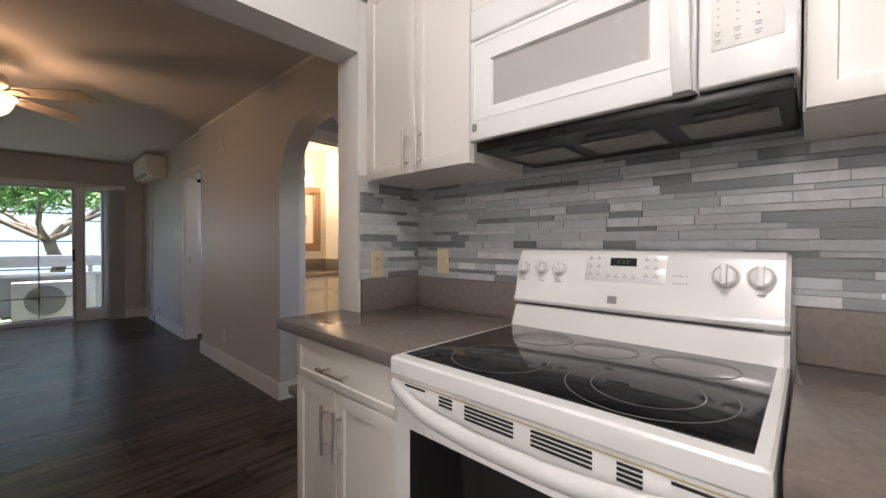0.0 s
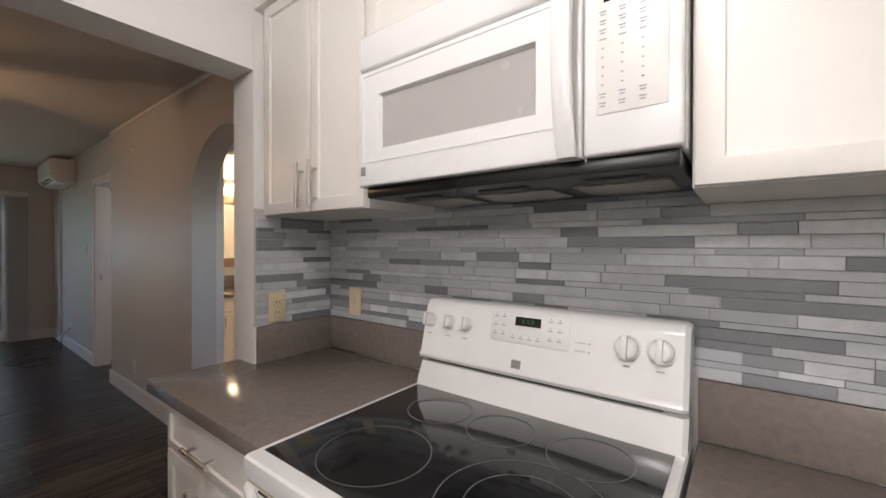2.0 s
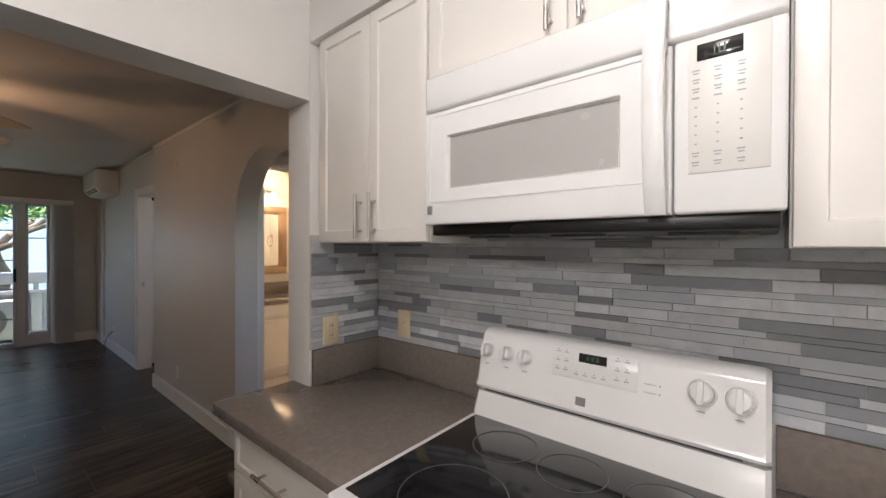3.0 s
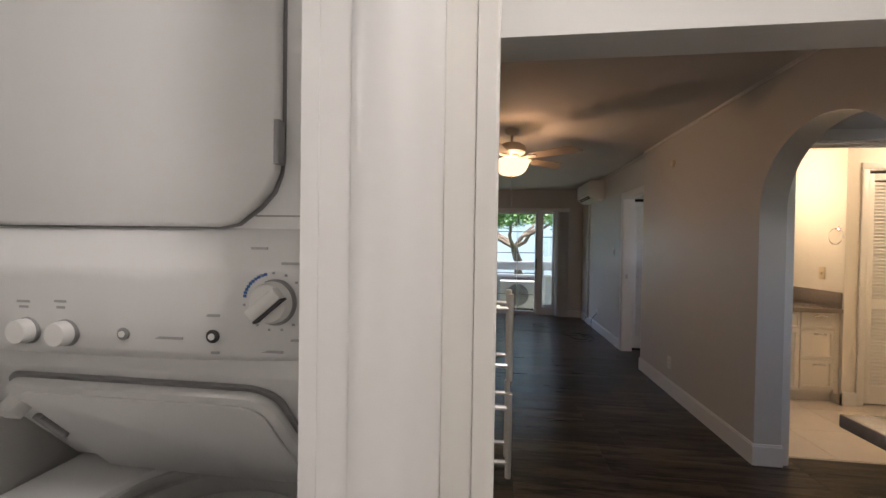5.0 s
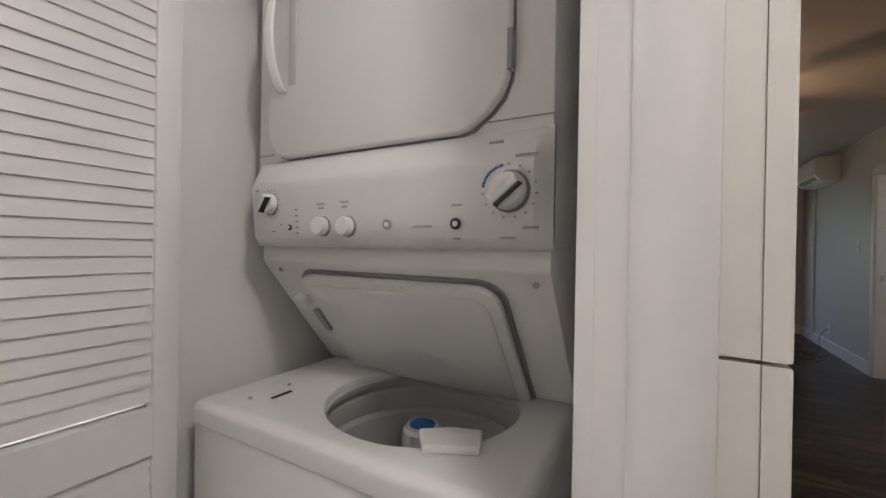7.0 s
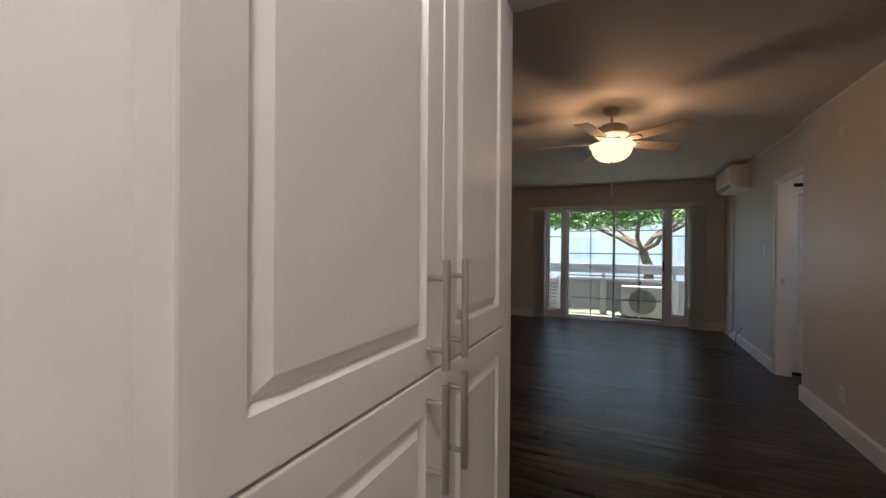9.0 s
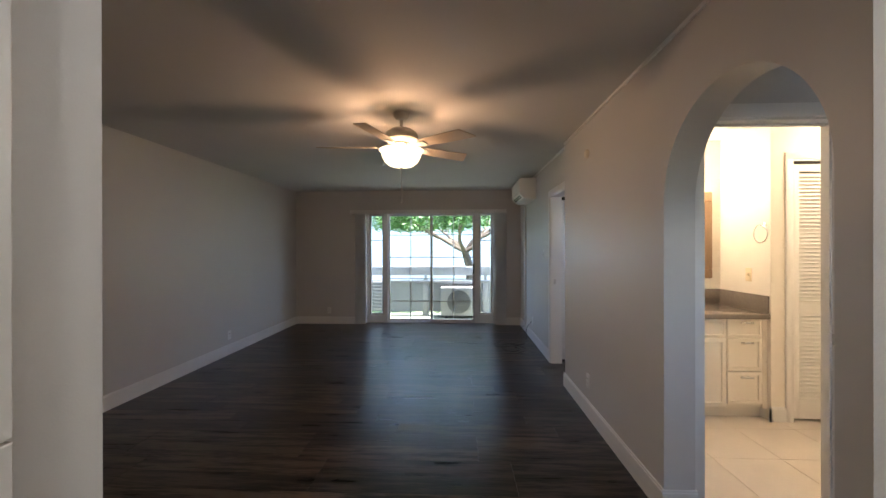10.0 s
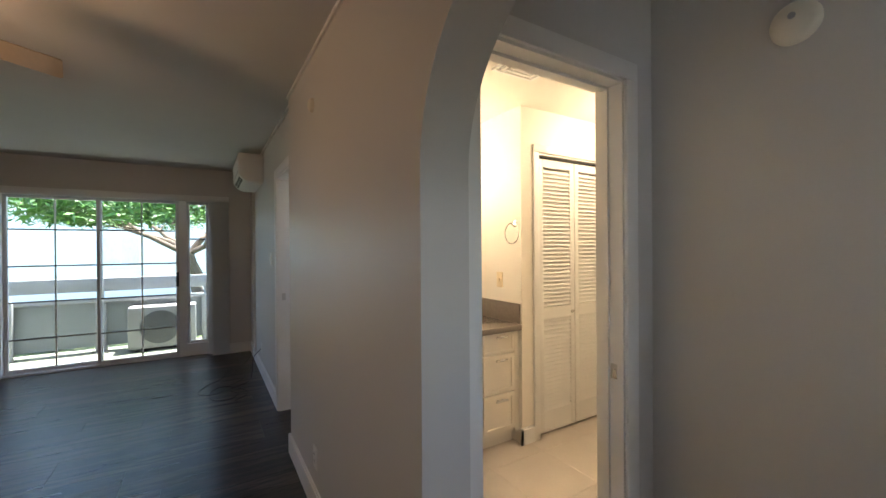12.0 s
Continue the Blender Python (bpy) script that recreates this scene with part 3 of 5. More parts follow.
laundry_fold = thing("folding_door", (-0.18, -1.30, 0), "white louvred laundry closet door, folded open", "closet door")
louver_leaf(laundry_fold, Matrix.Translation((0.015, -1.285, 0)) @ Matrix.Rotation(radians(180), 4, "Z"), 0.385, 0.02, 2.03, pitch=0.032, mids=(0.857,), tilt=-10, half=0.0164)
louver_leaf(laundry_fold, Matrix.Translation((0.015, -1.318, 0)) @ Matrix.Rotation(radians(180), 4, "Z"), 0.385, 0.02, 2.03, pitch=0.032, mids=(0.857,), tilt=-10, half=0.0164)

# laundry closet casing, rounded, beside the pantry
closet_case = thing("door_4", (-0.33, -0.42, 0), "white rounded casing of the laundry closet opening", "door frame", kind="structure")
part("jamb", joined((-0.44, -0.306, -0.472, -0.456, 0, 2.06), (-0.33, -0.307, -0.456, -0.428, 0, 2.06)), TRIM, closet_case)
prof = [(-0.432, -0.40), (-0.432, -0.312), (-0.426, -0.304), (-0.414, -0.299), (-0.400, -0.2985), (-0.388, -0.303), (-0.376, -0.313), (-0.366, -0.330), (-0.360, -0.350), (-0.357, -0.366), (-0.357, -0.40)]
bm = bmesh.new()
lo = [bm.verts.new((x, y, 0)) for y, x in prof]
hi = [bm.verts.new((x, y, 2.13)) for y, x in prof]
for i in range(len(prof) - 1):
    bm.faces.new((lo[i], lo[i + 1], hi[i + 1], hi[i]))
bm.faces.new(hi)
bm.faces.new(lo[::-1])
bm.faces.new((lo[-1], lo[0], hi[0], hi[-1]))
bmesh.ops.recalc_face_normals(bm, faces=bm.faces[:])
part("casing", bm, TRIM, closet_case)
part("casing", solid(-0.325, -0.305, -1.40, -0.434, 2.06, 2.13, 0.004), TRIM, closet_case)

# ---- kitchen: counters and cabinets ----
counter = thing("countertop", (-0.92, 1.0, 0.874), "taupe quartz countertop with upstand beside the range", "countertop")
bm = extrude_outline([(-1.290, 0.727), (-0.545, 0.727), (-0.545, 1.363), (-1.178, 1.363), (-1.178, 1.031), (-1.290, 1.031)], 0.04, Matrix.Translation((0, 0, 0.874)))
part("slab", bevelled(bm, 0.004), QUARTZ, counter)
part("upstand", solid(-1.160, -0.545, 1.363, 1.379, 0.914, 1.052, 0.0015), QUARTZ, counter)
part("upstand", solid(-1.1755, -1.160, 1.040, 1.379, 0.914, 1.052, 0.0015), QUARTZ, counter)
counter2 = thing("countertop", (0.8, 1.0, 0.874), "taupe quartz countertop with a high upstand", "countertop")
part("slab", solid(0.206, 1.6, 0.727, 1.363, 0.874, 0.914, 0.004), QUARTZ, counter2)
part("upstand", solid(0.206, 1.6, 1.363, 1.379, 0.914, 1.052, 0.0015), QUARTZ, counter2)
whole("shelf", solid(-1.335, -1.166, 0.795, 1.036, 0.588, 0.62, 0.004), QUARTZ, "small taupe quartz shelf on the cabinet end", "shelf")


def base_cabinet(x0, x1, label, split, hx):
    root = thing("base_cabinet", ((x0 + x1) / 2, 1.05, 0), label, "cabinet", "kitchen base cabinets")
    part("body", joined((x0, x1, 0.765, 1.36, 0.10, 0.872), (x0, x1, 0.81, 1.36, 0, 0.10)), CAB, root)
    drawer = part("drawer", shaker(x0 + 0.004, x1 - 0.003, 0.728, 0.866, 0.744, rail=0.036), CAB, root)
    mid = hx
    pull(drawer, 0.793, 0.712, mid - 0.082, mid + 0.082, -0.030, along="x")
    for a, b, h in ((x0 + 0.004, split - 0.0015, split - 0.036), (split + 0.0015, x1 - 0.003, split + 0.036)):
        door = part("door", shaker(a, b, 0.112, 0.722, 0.744), CAB, root)
        pull(door, h, 0.712, 0.522, 0.682, -0.030)
    return root


base_cabinet(-1.158, -0.566, "cream-white shaker base cabinet with drawer and two doors", -0.888, -0.872)
base_cabinet(0.21, 0.80, "cream-white shaker base cabinet beside the range", 0.505, 0.505)


def wall_cabinet(x0, x1, z0, z1, label, splits, handles, hz, filler=0.002):
    root = thing("wall_cabinet", ((x0 + x1) / 2, 1.385, z0), label, "cabinet", "kitchen wall cabinets")
    part("body", joined((x0, x1, 1.071, 1.373, z0, z1)), CAB, root)
    edges = [x0 + filler] + list(splits) + [x1 - 0.002]
    for (a, b), h in zip(zip(edges, edges[1:]), handles):
        door = part("door", shaker(a + 0.0015, b - 0.0015, z0 + 0.002, z1 - 0.003, 1.05), CAB, root)
        if h is not None:
            pull(door, h, 1.020, hz[0], hz[1], -0.028)
    return root


wall_cabinet(-1.172, -0.582, 1.470, 2.242, "cream-white shaker wall cabinet over the counter", (-0.846,), (-0.881, -0.810), (1.484, 1.634), 0.032)
wall_cabinet(-0.579, 0.213, 1.925, 2.242, "cream-white shaker cabinet over the microwave", (-0.16,), (-0.197, -0.122), (1.945, 2.10))
wall_cabinet(0.217, 0.83, 1.457, 2.242, "cream-white shaker wall cabinet beside the microwave", (), (None,), (1.5, 1.6))

# ---- microwave ----
MX0, MX1, MZ0, MZ1, MY = -0.531, 0.213, 1.515, 1.912, 0.985
micro = thing("microwave", (-0.16, 1.37, 1.48), "white over-range microwave with a grey window and keypad", "microwave")
part("body", bevelled(joined((MX0, MX1, MY + 0.03, 1.372, MZ0 + 0.004, MZ1)), 0.004), ENAMEL, micro)
part("top_grille", solid(MX0, MX1, MY, MY + 0.03, 1.819, MZ1, 0.008, 3), ENAMEL, micro)
DX = 0.058
WX0, WX1, WZ0, WZ1 = -0.456, -0.028, 1.607, 1.747
bm = bmesh.new()
box(bm, MX0, DX, MY, MY + 0.03, MZ0, 1.815)
face = max((f for f in bm.faces if f.normal.y < -0.9), key=lambda f: f.calc_area())
rim = list(face.edges)
bmesh.ops.inset_region(bm, faces=[face], thickness=0.05)
for v in face.verts:
    v.co.x = WX0 if v.co.x < -0.2 else WX1
    v.co.z = WZ0 if v.co.z < 1.66 else WZ1
bmesh.ops.inset_region(bm, faces=[face], thickness=0.003, depth=-0.003)
bmesh.ops.inset_region(bm, faces=[face], thickness=0.004, depth=-0.009)
bmesh.ops.bevel(bm, geom=[e for e in rim if e.is_valid], offset=0.007, segments=3, profile=0.5, affect="EDGES")
door = part("door", bm, ENAMEL, micro)
bm = bmesh.new()
for a, b, c, d in ((MX0 + 0.016, MX0 + 0.022, 1.575, 1.806), (MX0 + 0.022, DX - 0.045, 1.800, 1.806), (MX0 + 0.022, DX - 0.045, 1.575, 1.580)):
    box(bm, a, b, MY - 0.0018, MY + 0.002, c, d)
part("door_trim", bm, ENAMEL, door)
SCREEN = mat("microwave_screen_grey", (0.43, 0.415, 0.40), 0.25, vary=0.03, fine=400, bump=0.02)
part("window", solid(WX0 + 0.006, WX1 - 0.006, MY + 0.0105, MY + 0.014, WZ0 + 0.006, WZ1 - 0.006), SCREEN, door, "grey perforated window screen")
# bowed handle
bm = bmesh.new()
rings = []
for i in range(17):
    u = i / 16
    z = 1.514 + (1.905 - 1.514) * u
    out = 0.012 + 0.034 * math.sin(math.pi * u) ** 0.7
    ring = []
    for k in range(12):
        a = 2 * math.pi * k / 12
        ring.append(bm.verts.new((0.037 + 0.018 * math.copysign(abs(math.cos(a)) ** 0.6, math.cos(a)), MY - out + 0.010 * math.copysign(abs(math.sin(a)) ** 0.6, math.sin(a)), z)))
    rings.append(ring)
for p, q in zip(rings, rings[1:]):
    for k in range(12):
        bm.faces.new((p[k], p[(k + 1) % 12], q[(k + 1) % 12], q[k]))
bm.faces.new(rings[0][::-1])
bm.faces.new(rings[-1])
box(bm, 0.022, 0.052, MY - 0.018, MY, 1.517, 1.534)
box(bm, 0.022, 0.052, MY - 0.018, MY, 1.80, 1.822)
bmesh.ops.recalc_face_normals(bm, faces=bm.faces[:])
part("handle", bm, ENAMEL, door, "bowed white handle")
panel = part("control_panel", solid(DX + 0.003, MX1, MY, MY + 0.03, MZ0, 1.815, 0.006, 3), ENAMEL, micro)
pad = mat("keypad_film", (0.76, 0.75, 0.71), 0.35, vary=0.02, bump=0)
part("keypad", solid(0.083, 0.193, MY - 0.0015, MY + 0.002, 1.583, 1.812, 0.001), pad, panel)
part("display", solid(0.095, 0.158, MY - 0.0028, MY, 1.772, 1.800, 0.001), BLACKGLASS, panel, "black clock display")
for r in range(11):
    z = 1.757 - r * 0.0155
    for c in range(3):
        w = 0.011 if (r < 4 or r > 8) else 0.0035
        xx = 0.094 + c * 0.031
        part("key", joined((xx - w / 2, xx + w / 2, MY - 0.0022, MY - 0.001, z - 0.0011, z + 0.0011)), REDMARK if (r == 8 and c == 2) else GREYMARK, panel)
        if r > 8 or r < 3:
            part("key", joined((xx - w / 2.6, xx + w / 2.6, MY - 0.0022, MY - 0.001, z - 0.0062, z - 0.0042)), GREYMARK, panel)
for dx, w in ((0.034, 0.004), (0.040, 0.006), (0.047, 0.006)):
    part("digit", joined((0.095 + dx - 0.01, 0.095 + dx - 0.01 + w * 0.5, MY - 0.0032, MY - 0.002, 1.779, 1.792)), LCD, panel)
badge = part("badge", solid(-0.519, -0.503, MY - 0.0022, MY + 0.001, 1.543, 1.566, 0.0008), GREYPLATE, micro, "small grey badge")
HOOD = mat("black_hood_enamel", (0.006, 0.006, 0.006), 0.3, vary=0.1, bump=0.02)
under = part("underside", bevelled(joined((MX0 + 0.008, MX1 - 0.006, MY + 0.022, 1.36, MZ0 - 0.028, MZ0 + 0.006)), 0.006), HOOD, micro, "black vented underside")
for a, b in ((-0.47, -0.29), (-0.24, -0.05), (0.0, 0.18)):
    bm = bmesh.new()
    box(bm, a, b, 1.11, 1.26, MZ0 - 0.034, MZ0 - 0.027)
    part("grease_filter", bm, FILTER, under, "greasy metal mesh filter")
    part("lamp_lens", solid(a + 0.04, b - 0.03, 1.055, 1.085, MZ0 - 0.034, MZ0 - 0.027, 0.003), GRILLE, under)

# ---- range ----
RX0, RX1 = -0.541, 0.200
rng_root = thing("range", (-0.178, 1.0, 0), "white freestanding electric range with black glass cooktop", "range")
part("body", bevelled(joined((RX0 + 0.004, RX1 - 0.004, 0.735, 1.345, 0.06, 0.880), (RX0 + 0.03, RX1 - 0.03, 0.77, 1.33, 0, 0.06)), 0.004), ENAMEL, rng_root)
bm = bmesh.new()
box(bm, RX0, RX1, 0.682, 1.30, 0.880, 0.926)
top = max((f for f in bm.faces if f.normal.z > 0.9), key=lambda f: f.calc_area())
bmesh.ops.bevel(bm, geom=list(set(top.edges) | {e for e in bm.edges if all(v.co.y < 0.684 for v in e.verts)}), offset=0.012, segments=3, profile=0.6, affect="EDGES")
cooktop = part("cooktop_rim", bm, ENAMEL, rng_root)
part("cooktop_glass", solid(RX0 + 0.022, RX1 - 0.022, 0.718, 1.215, 0.924, 0.9285, 0.0012), BLACKGLASS, cooktop, "black ceramic glass cooktop")
RING = mat("burner_ring_print", (0.12, 0.12, 0.12), 0.3, vary=0.05, bump=0)


def burner(x, y, r, inner=None):
    for rr in (r, inner):
        if rr:
            bm = lathe([(rr - 0.0012, 0.9288), (rr + 0.0012, 0.9288), (rr + 0.0012, 0.9291), (rr - 0.0012, 0.9291), (rr - 0.0012, 0.9288)], 64, Matrix.Translation((x, y, 0)))
            part("burner_ring", bm, RING, cooktop)


burner(-0.322, 0.850, 0.118)
burner(-0.347, 1.105, 0.085)
burner(-0.163, 1.098, 0.080)
burner(0.0, 0.872, 0.148, 0.098)
burner(0.040, 1.100, 0.085)
# back guard: a riser, a lip and a leaning control panel
prof = [(1.345, 0.926), (1.222, 0.926), (1.227, 0.945), (1.250, 0.994), (1.272, 0.999), (1.250, 1.003), (1.238, 1.009), (1.234, 1.018), (1.243, 1.03), (1.274, 1.165), (1.284, 1.180), (1.300, 1.187), (1.345, 1.187)]
bm = bmesh.new()
left = [bm.verts.new((RX0 + 0.012, y, z)) for y, z in prof]
lm = [bm.verts.new((RX0 + 0.002, y + 0.010, z - (0.008 if z > 1.1 else 0))) for y, z in prof]
right = [bm.verts.new((RX1 - 0.012, y, z)) for y, z in prof]
rm = [bm.verts.new((RX1 - 0.002, y + 0.010, z - (0.008 if z > 1.1 else 0))) for y, z in prof]
for p, q in ((lm, left), (left, right), (right, rm)):
    for i in range(len(prof) - 1):
        bm.faces.new((p[i], p[i + 1], q[i + 1], q[i]))
for i in range(1, len(prof) - 1):
    bm.faces.new((lm[0], lm[i + 1], lm[i]))
    bm.faces.new((rm[0], rm[i], rm[i + 1]))
bmesh.ops.recalc_face_normals(bm, faces=bm.faces[:])
guard = part("back_guard", bm, ENAMEL, rng_root)
# grey strip painted as the shadow line under the panel's lip
part("lip_shadow", solid(RX0 + 0.03, RX1 - 0.05, 1.254, 1.266, 0.9975, 1.0005), GRILLE, guard)
# the control face leans by its slope; its own frame: x along, u up the slope, out of the face
slope = math.atan2(1.274 - 1.243, 1.165 - 1.03)
FACE = Matrix.Translation((0, 1.243, 1.03)) @ Matrix.Rotation(-slope, 4, "X")


def on_face(x, u, out=0.0):
    return FACE @ Vector((x, -out, u))


def knob(x, u, r, label):
    m = Matrix.Translation(on_face(x, u)) @ Matrix.Rotation(-slope, 4, "X") @ Matrix.Rotation(radians(90), 4, "X")
    k = part("knob", lathe([(0, 0.004), (r * 1.08, 0.004), (r * 1.12, 0.002), (r * 1.13, 0.0), (0, 0)], 28, m), PLASTIC, guard, label)
    part("knob_cap", lathe([(0, 0.027), (r * 0.72, 0.026), (r * 0.90, 0.021), (r, 0.004), (0, 0.004)], 28, m), ENAMEL, k)
    part("knob_grip", bevelled(joined_at(m, (-r * 0.24, r * 0.24, -r * 0.95, r * 0.95, 0.022, 0.038)), 0.002), ENAMEL, k)
    return k


def joined_at(m, *boxes):
    bm = bmesh.new()
    for b in boxes:
        box(bm, *b, m)
    return bm


for x, r in ((-0.505, 0.020), (-0.434, 0.020), (-0.371, 0.020), (0.074, 0.027), (0.145, 0.027)):
    knob(x, 0.098, r, "white turning knob with a raised grip")
    part("mark", joined_at(FACE, (x - 0.008, x + 0.008, -0.0012, 0.0005, 0.054, 0.057)), GREYMARK, guard)
pnl = part("clock_panel", bevelled(joined_at(FACE, (-0.286, -0.060, -0.002, 0.001, 0.066, 0.148)), 0.0015), ENAMEL, guard)
part("clock_display", joined_at(FACE, (-0.211, -0.137, -0.0032, 0.0, 0.114, 0.138)), BLACKGLASS, pnl, "black clock display")
for i in range(3):
    part("digit", joined_at(FACE, (-0.190 + i * 0.013, -0.183 + i * 0.013, -0.0038, -0.003, 0.120, 0.132)), LCD, pnl)
for cx_, cols, rows in ((-0.270, 2, 3), (-0.110, 2, 3), (-0.215, 4, 1)):
    for c in range(cols):
        for r in range(rows):
            x, u = cx_ + c * 0.024, (0.134 - r * 0.024) if rows > 1 else 0.080
            part("key", joined_at(FACE, (x - 0.006, x + 0.006, -0.003, -0.0018, u - 0.0015, u + 0.0015)), GREYMARK, pnl)
            part("key", joined_at(FACE, (x - 0.0018, x + 0.0018, -0.003, -0.0018, u + 0.005, u + 0.008)), GREYMARK, pnl)
part("badge", joined_at(FACE, (-0.211, -0.185, -0.0025, 0.004, 0.0, 0.022)), GREYPLATE, guard, "small grey badge")
for u in (0.072, 0.092):
    part("indicator", joined_at(FACE, (-0.012, -0.008, -0.0015, 0.0005, u - 0.002, u + 0.002)), GREYMARK, guard)
    part("mark", joined_at(FACE, (-0.045, -0.018, -0.0012, 0.0005, u - 0.001, u + 0.001)), GREYMARK, guard)
# front: vent strip, bowed handle, door with window, drawer
vent = part("vent_strip", bevelled(joined((RX0 + 0.006, RX1 - 0.006, 0.690, 0.74, 0.800, 0.879)), 0.004), ENAMEL, rng_root)
GOLD = mat("warm_metal_strip", (0.62, 0.50, 0.28), 0.3, metal=0.6, vary=0.1, bump=0)
part("trim_strip", solid(RX0 + 0.008, RX1 - 0.008, 0.6885, 0.692, 0.8695, 0.8725, 0.0005), GOLD, vent, "thin yellowed metal strip")
for x0, x1, n in ((-0.49, -0.42, 1), (-0.375, -0.335, 3), (-0.30, -0.18, 4), (-0.142, -0.028, 4), (0.011, 0.049, 4), (0.087, 0.190, 1)):
    for i in range(n):
        z = 0.863 - i * 0.0085
        part("slot", joined((x0, x1, 0.6885, 0.692, z - 0.0024, z + 0.0024)), GAP_SHADE, vent)
oven = part("oven_door", bevelled(joined((RX0 + 0.006, RX1 - 0.006, 0.700, 0.74, 0.235, 0.796)), 0.006), ENAMEL, rng_root)
part("oven_window", solid(RX0 + 0.060, RX1 - 0.060, 0.6975, 0.702, 0.36, 0.752, 0.001), BLACKGLASS, oven, "dark glass oven window")
bm = bmesh.new()
rings = []
for i in range(25):
    u = i / 24
    x = RX0 + 0.004 + (RX1 - RX0 - 0.008) * u
    bow = 1 - (2 * u - 1) ** 2
    cy, cz = 0.694 - 0.034 * min(1, bow * 1.6), 0.850 - 0.038 * bow
    rings.append([bm.verts.new((x, cy + 0.012 * math.cos(2 * math.pi * k / 10), cz + 0.020 * math.sin(2 * math.pi * k / 10))) for k in range(10)])
for p, q in zip(rings, rings[1:]):
    for k in range(10):
        bm.faces.new((p[k], p[(k + 1) % 10], q[(k + 1) % 10], q[k]))
bm.faces.new(rings[0][::-1])
bm.faces.new(rings[-1])
bmesh.ops.recalc_face_normals(bm, faces=bm.faces[:])
part("oven_handle", bm, ENAMEL, oven, "bowed white oven handle")
part("drawer", bevelled(joined((RX0 + 0.006, RX1 - 0.006, 0.705, 0.74, 0.07, 0.228)), 0.006), ENAMEL, rng_root)


# ---- outlets and switches ----
def wall_plate(name, m, label, sockets=2, switch=False, material=None):
    """A plate in its own x, z facing -y at the pose m."""
    material = material or IVORY
    root = thing(name, m.translation, label, "switch" if switch else "socket", "wall plates")

    def put(nm, bm, mt):
        bmesh.ops.transform(bm, matrix=m, verts=bm.verts[:])
        return part(nm, bm, mt, root)
    put("plate", solid(-0.036, 0.036, -0.006, 0.0, -0.058, 0.058, 0.003), material)
    if switch:
        put("rocker", solid(-0.006, 0.006, -0.014, -0.004, -0.012, 0.012, 0.002), material)
    for k in range(sockets):
        z = (k - (sockets - 1) / 2) * 0.039
        put("socket", solid(-0.016, 0.016, -0.0075, -0.005, z - 0.014, z + 0.014, 0.004), material)
        for dx in (-0.006, 0.006):
            put("slot", joined((dx - 0.0012, dx + 0.0012, -0.0082, -0.007, z - 0.004, z + 0.005)), GAP_SHADE)
    put("screw", joined((-0.0025, 0.0025, -0.0072, -0.005, -0.0025, 0.0025)), NICKEL)
    return root


FACE_X = Matrix.Rotation(radians(90), 4, "Z")
wall_plate("wall_socket", Matrix.Translation((-1.1668, 1.119, 1.119)) @ FACE_X, "ivory duplex socket on the mosaic partition")
wall_plate("light_switch", Matrix.Translation((-0.998, 1.3718, 1.129)), "ivory plate with a toggle on the mosaic splashback", 0, True)
wall_plate("wall_socket", pose(-3.975, 1.40, 0.295), "pale socket low on the grey arch wall", material=PLASTIC)
wall_plate("wall_socket", pose(-6.72, 1.44, 0.29), "white socket above the skirting near the balcony", material=PLASTIC)
wall_plate("wall_socket", pose(-5.75, -2.75, 0.255, 0, 0, 180), "pale socket low on the living room wall", material=PLASTIC)
wall_plate("wall_socket", Matrix.Translation((BX, -2.12, 0.25)) @ FACE_X, "pale socket low on the end wall", material=PLASTIC)
wall_plate("light_switch", pose(-5.90, 1.44, 1.32), "white switch plate beside the far doorway", 0, True, PLASTIC)
wall_plate("light_switch", pose(-4.165, 2.84, 1.174), "ivory switch on the bathroom wall", 0, True)
alarm = thing("door_chime", (-3.98, 1.40, 2.19), "small round ivory chime cover on the grey wall", "chime")
part("cover", lathe([(0, 0.022), (0.026, 0.022), (0.034, 0.016), (0.038, 0.0), (0, 0)], 28, Matrix.Translation((-3.98, 1.40, 2.195)) @ Matrix.Rotation(radians(90), 4, "X")), CREAM, alarm)
smoke = thing("smoke_alarm", (-2.295, 2.525, 2.135), "round cream smoke alarm on the hall wall", "smoke alarm")
part("cover", lathe([(0, 0.034), (0.03, 0.034), (0.052, 0.028), (0.064, 0.016), (0.068, 0.0), (0, 0)], 36, Matrix.Translation((-2.295, 2.525, 2.135)) @ Matrix.Rotation(radians(90), 4, "X")), CREAM, smoke)
part("button", lathe([(0, 0.037), (0.010, 0.037), (0.011, 0.03), (0, 0.03)], 16, Matrix.Translation((-2.295, 2.525, 2.150)) @ Matrix.Rotation(radians(90), 4, "X")), GREYMARK, smoke)

# ---- pantry doors ----
pantry = thing("pantry", (-0.79, -0.40, 0), "tall white pantry with raised-panel doors and bar pulls", "pantry cabinet")
for z0, z1 in ((0.0, 1.131), (1.135, 2.242)):
    part("body", extrude_outline([(-1.160, -0.433), (-0.402, -0.433), (-0.402, -0.3565), (-0.369, -0.3565), (-0.369, -0.326), (-1.160, -0.326)], z1 - z0, Matrix.Translation((0, 0, z0))), CAB, pantry)
for z0, z1, hz in ((1.135, 2.236, (1.146, 1.310)), (0.10, 1.131, (0.962, 1.122))):
    for a, b, h in ((-1.168, -0.795, -0.812), (-0.791, -0.367, -0.737)):
        bm = shaker(a, b, z0, z1, -0.304, thick=0.0215, rail=0.079, facing=1, raised=True)
        d = part("door", bm, CAB, pantry, sharp=12)
        pull(d, h, -0.272, hz[0], hz[1], 0.030)
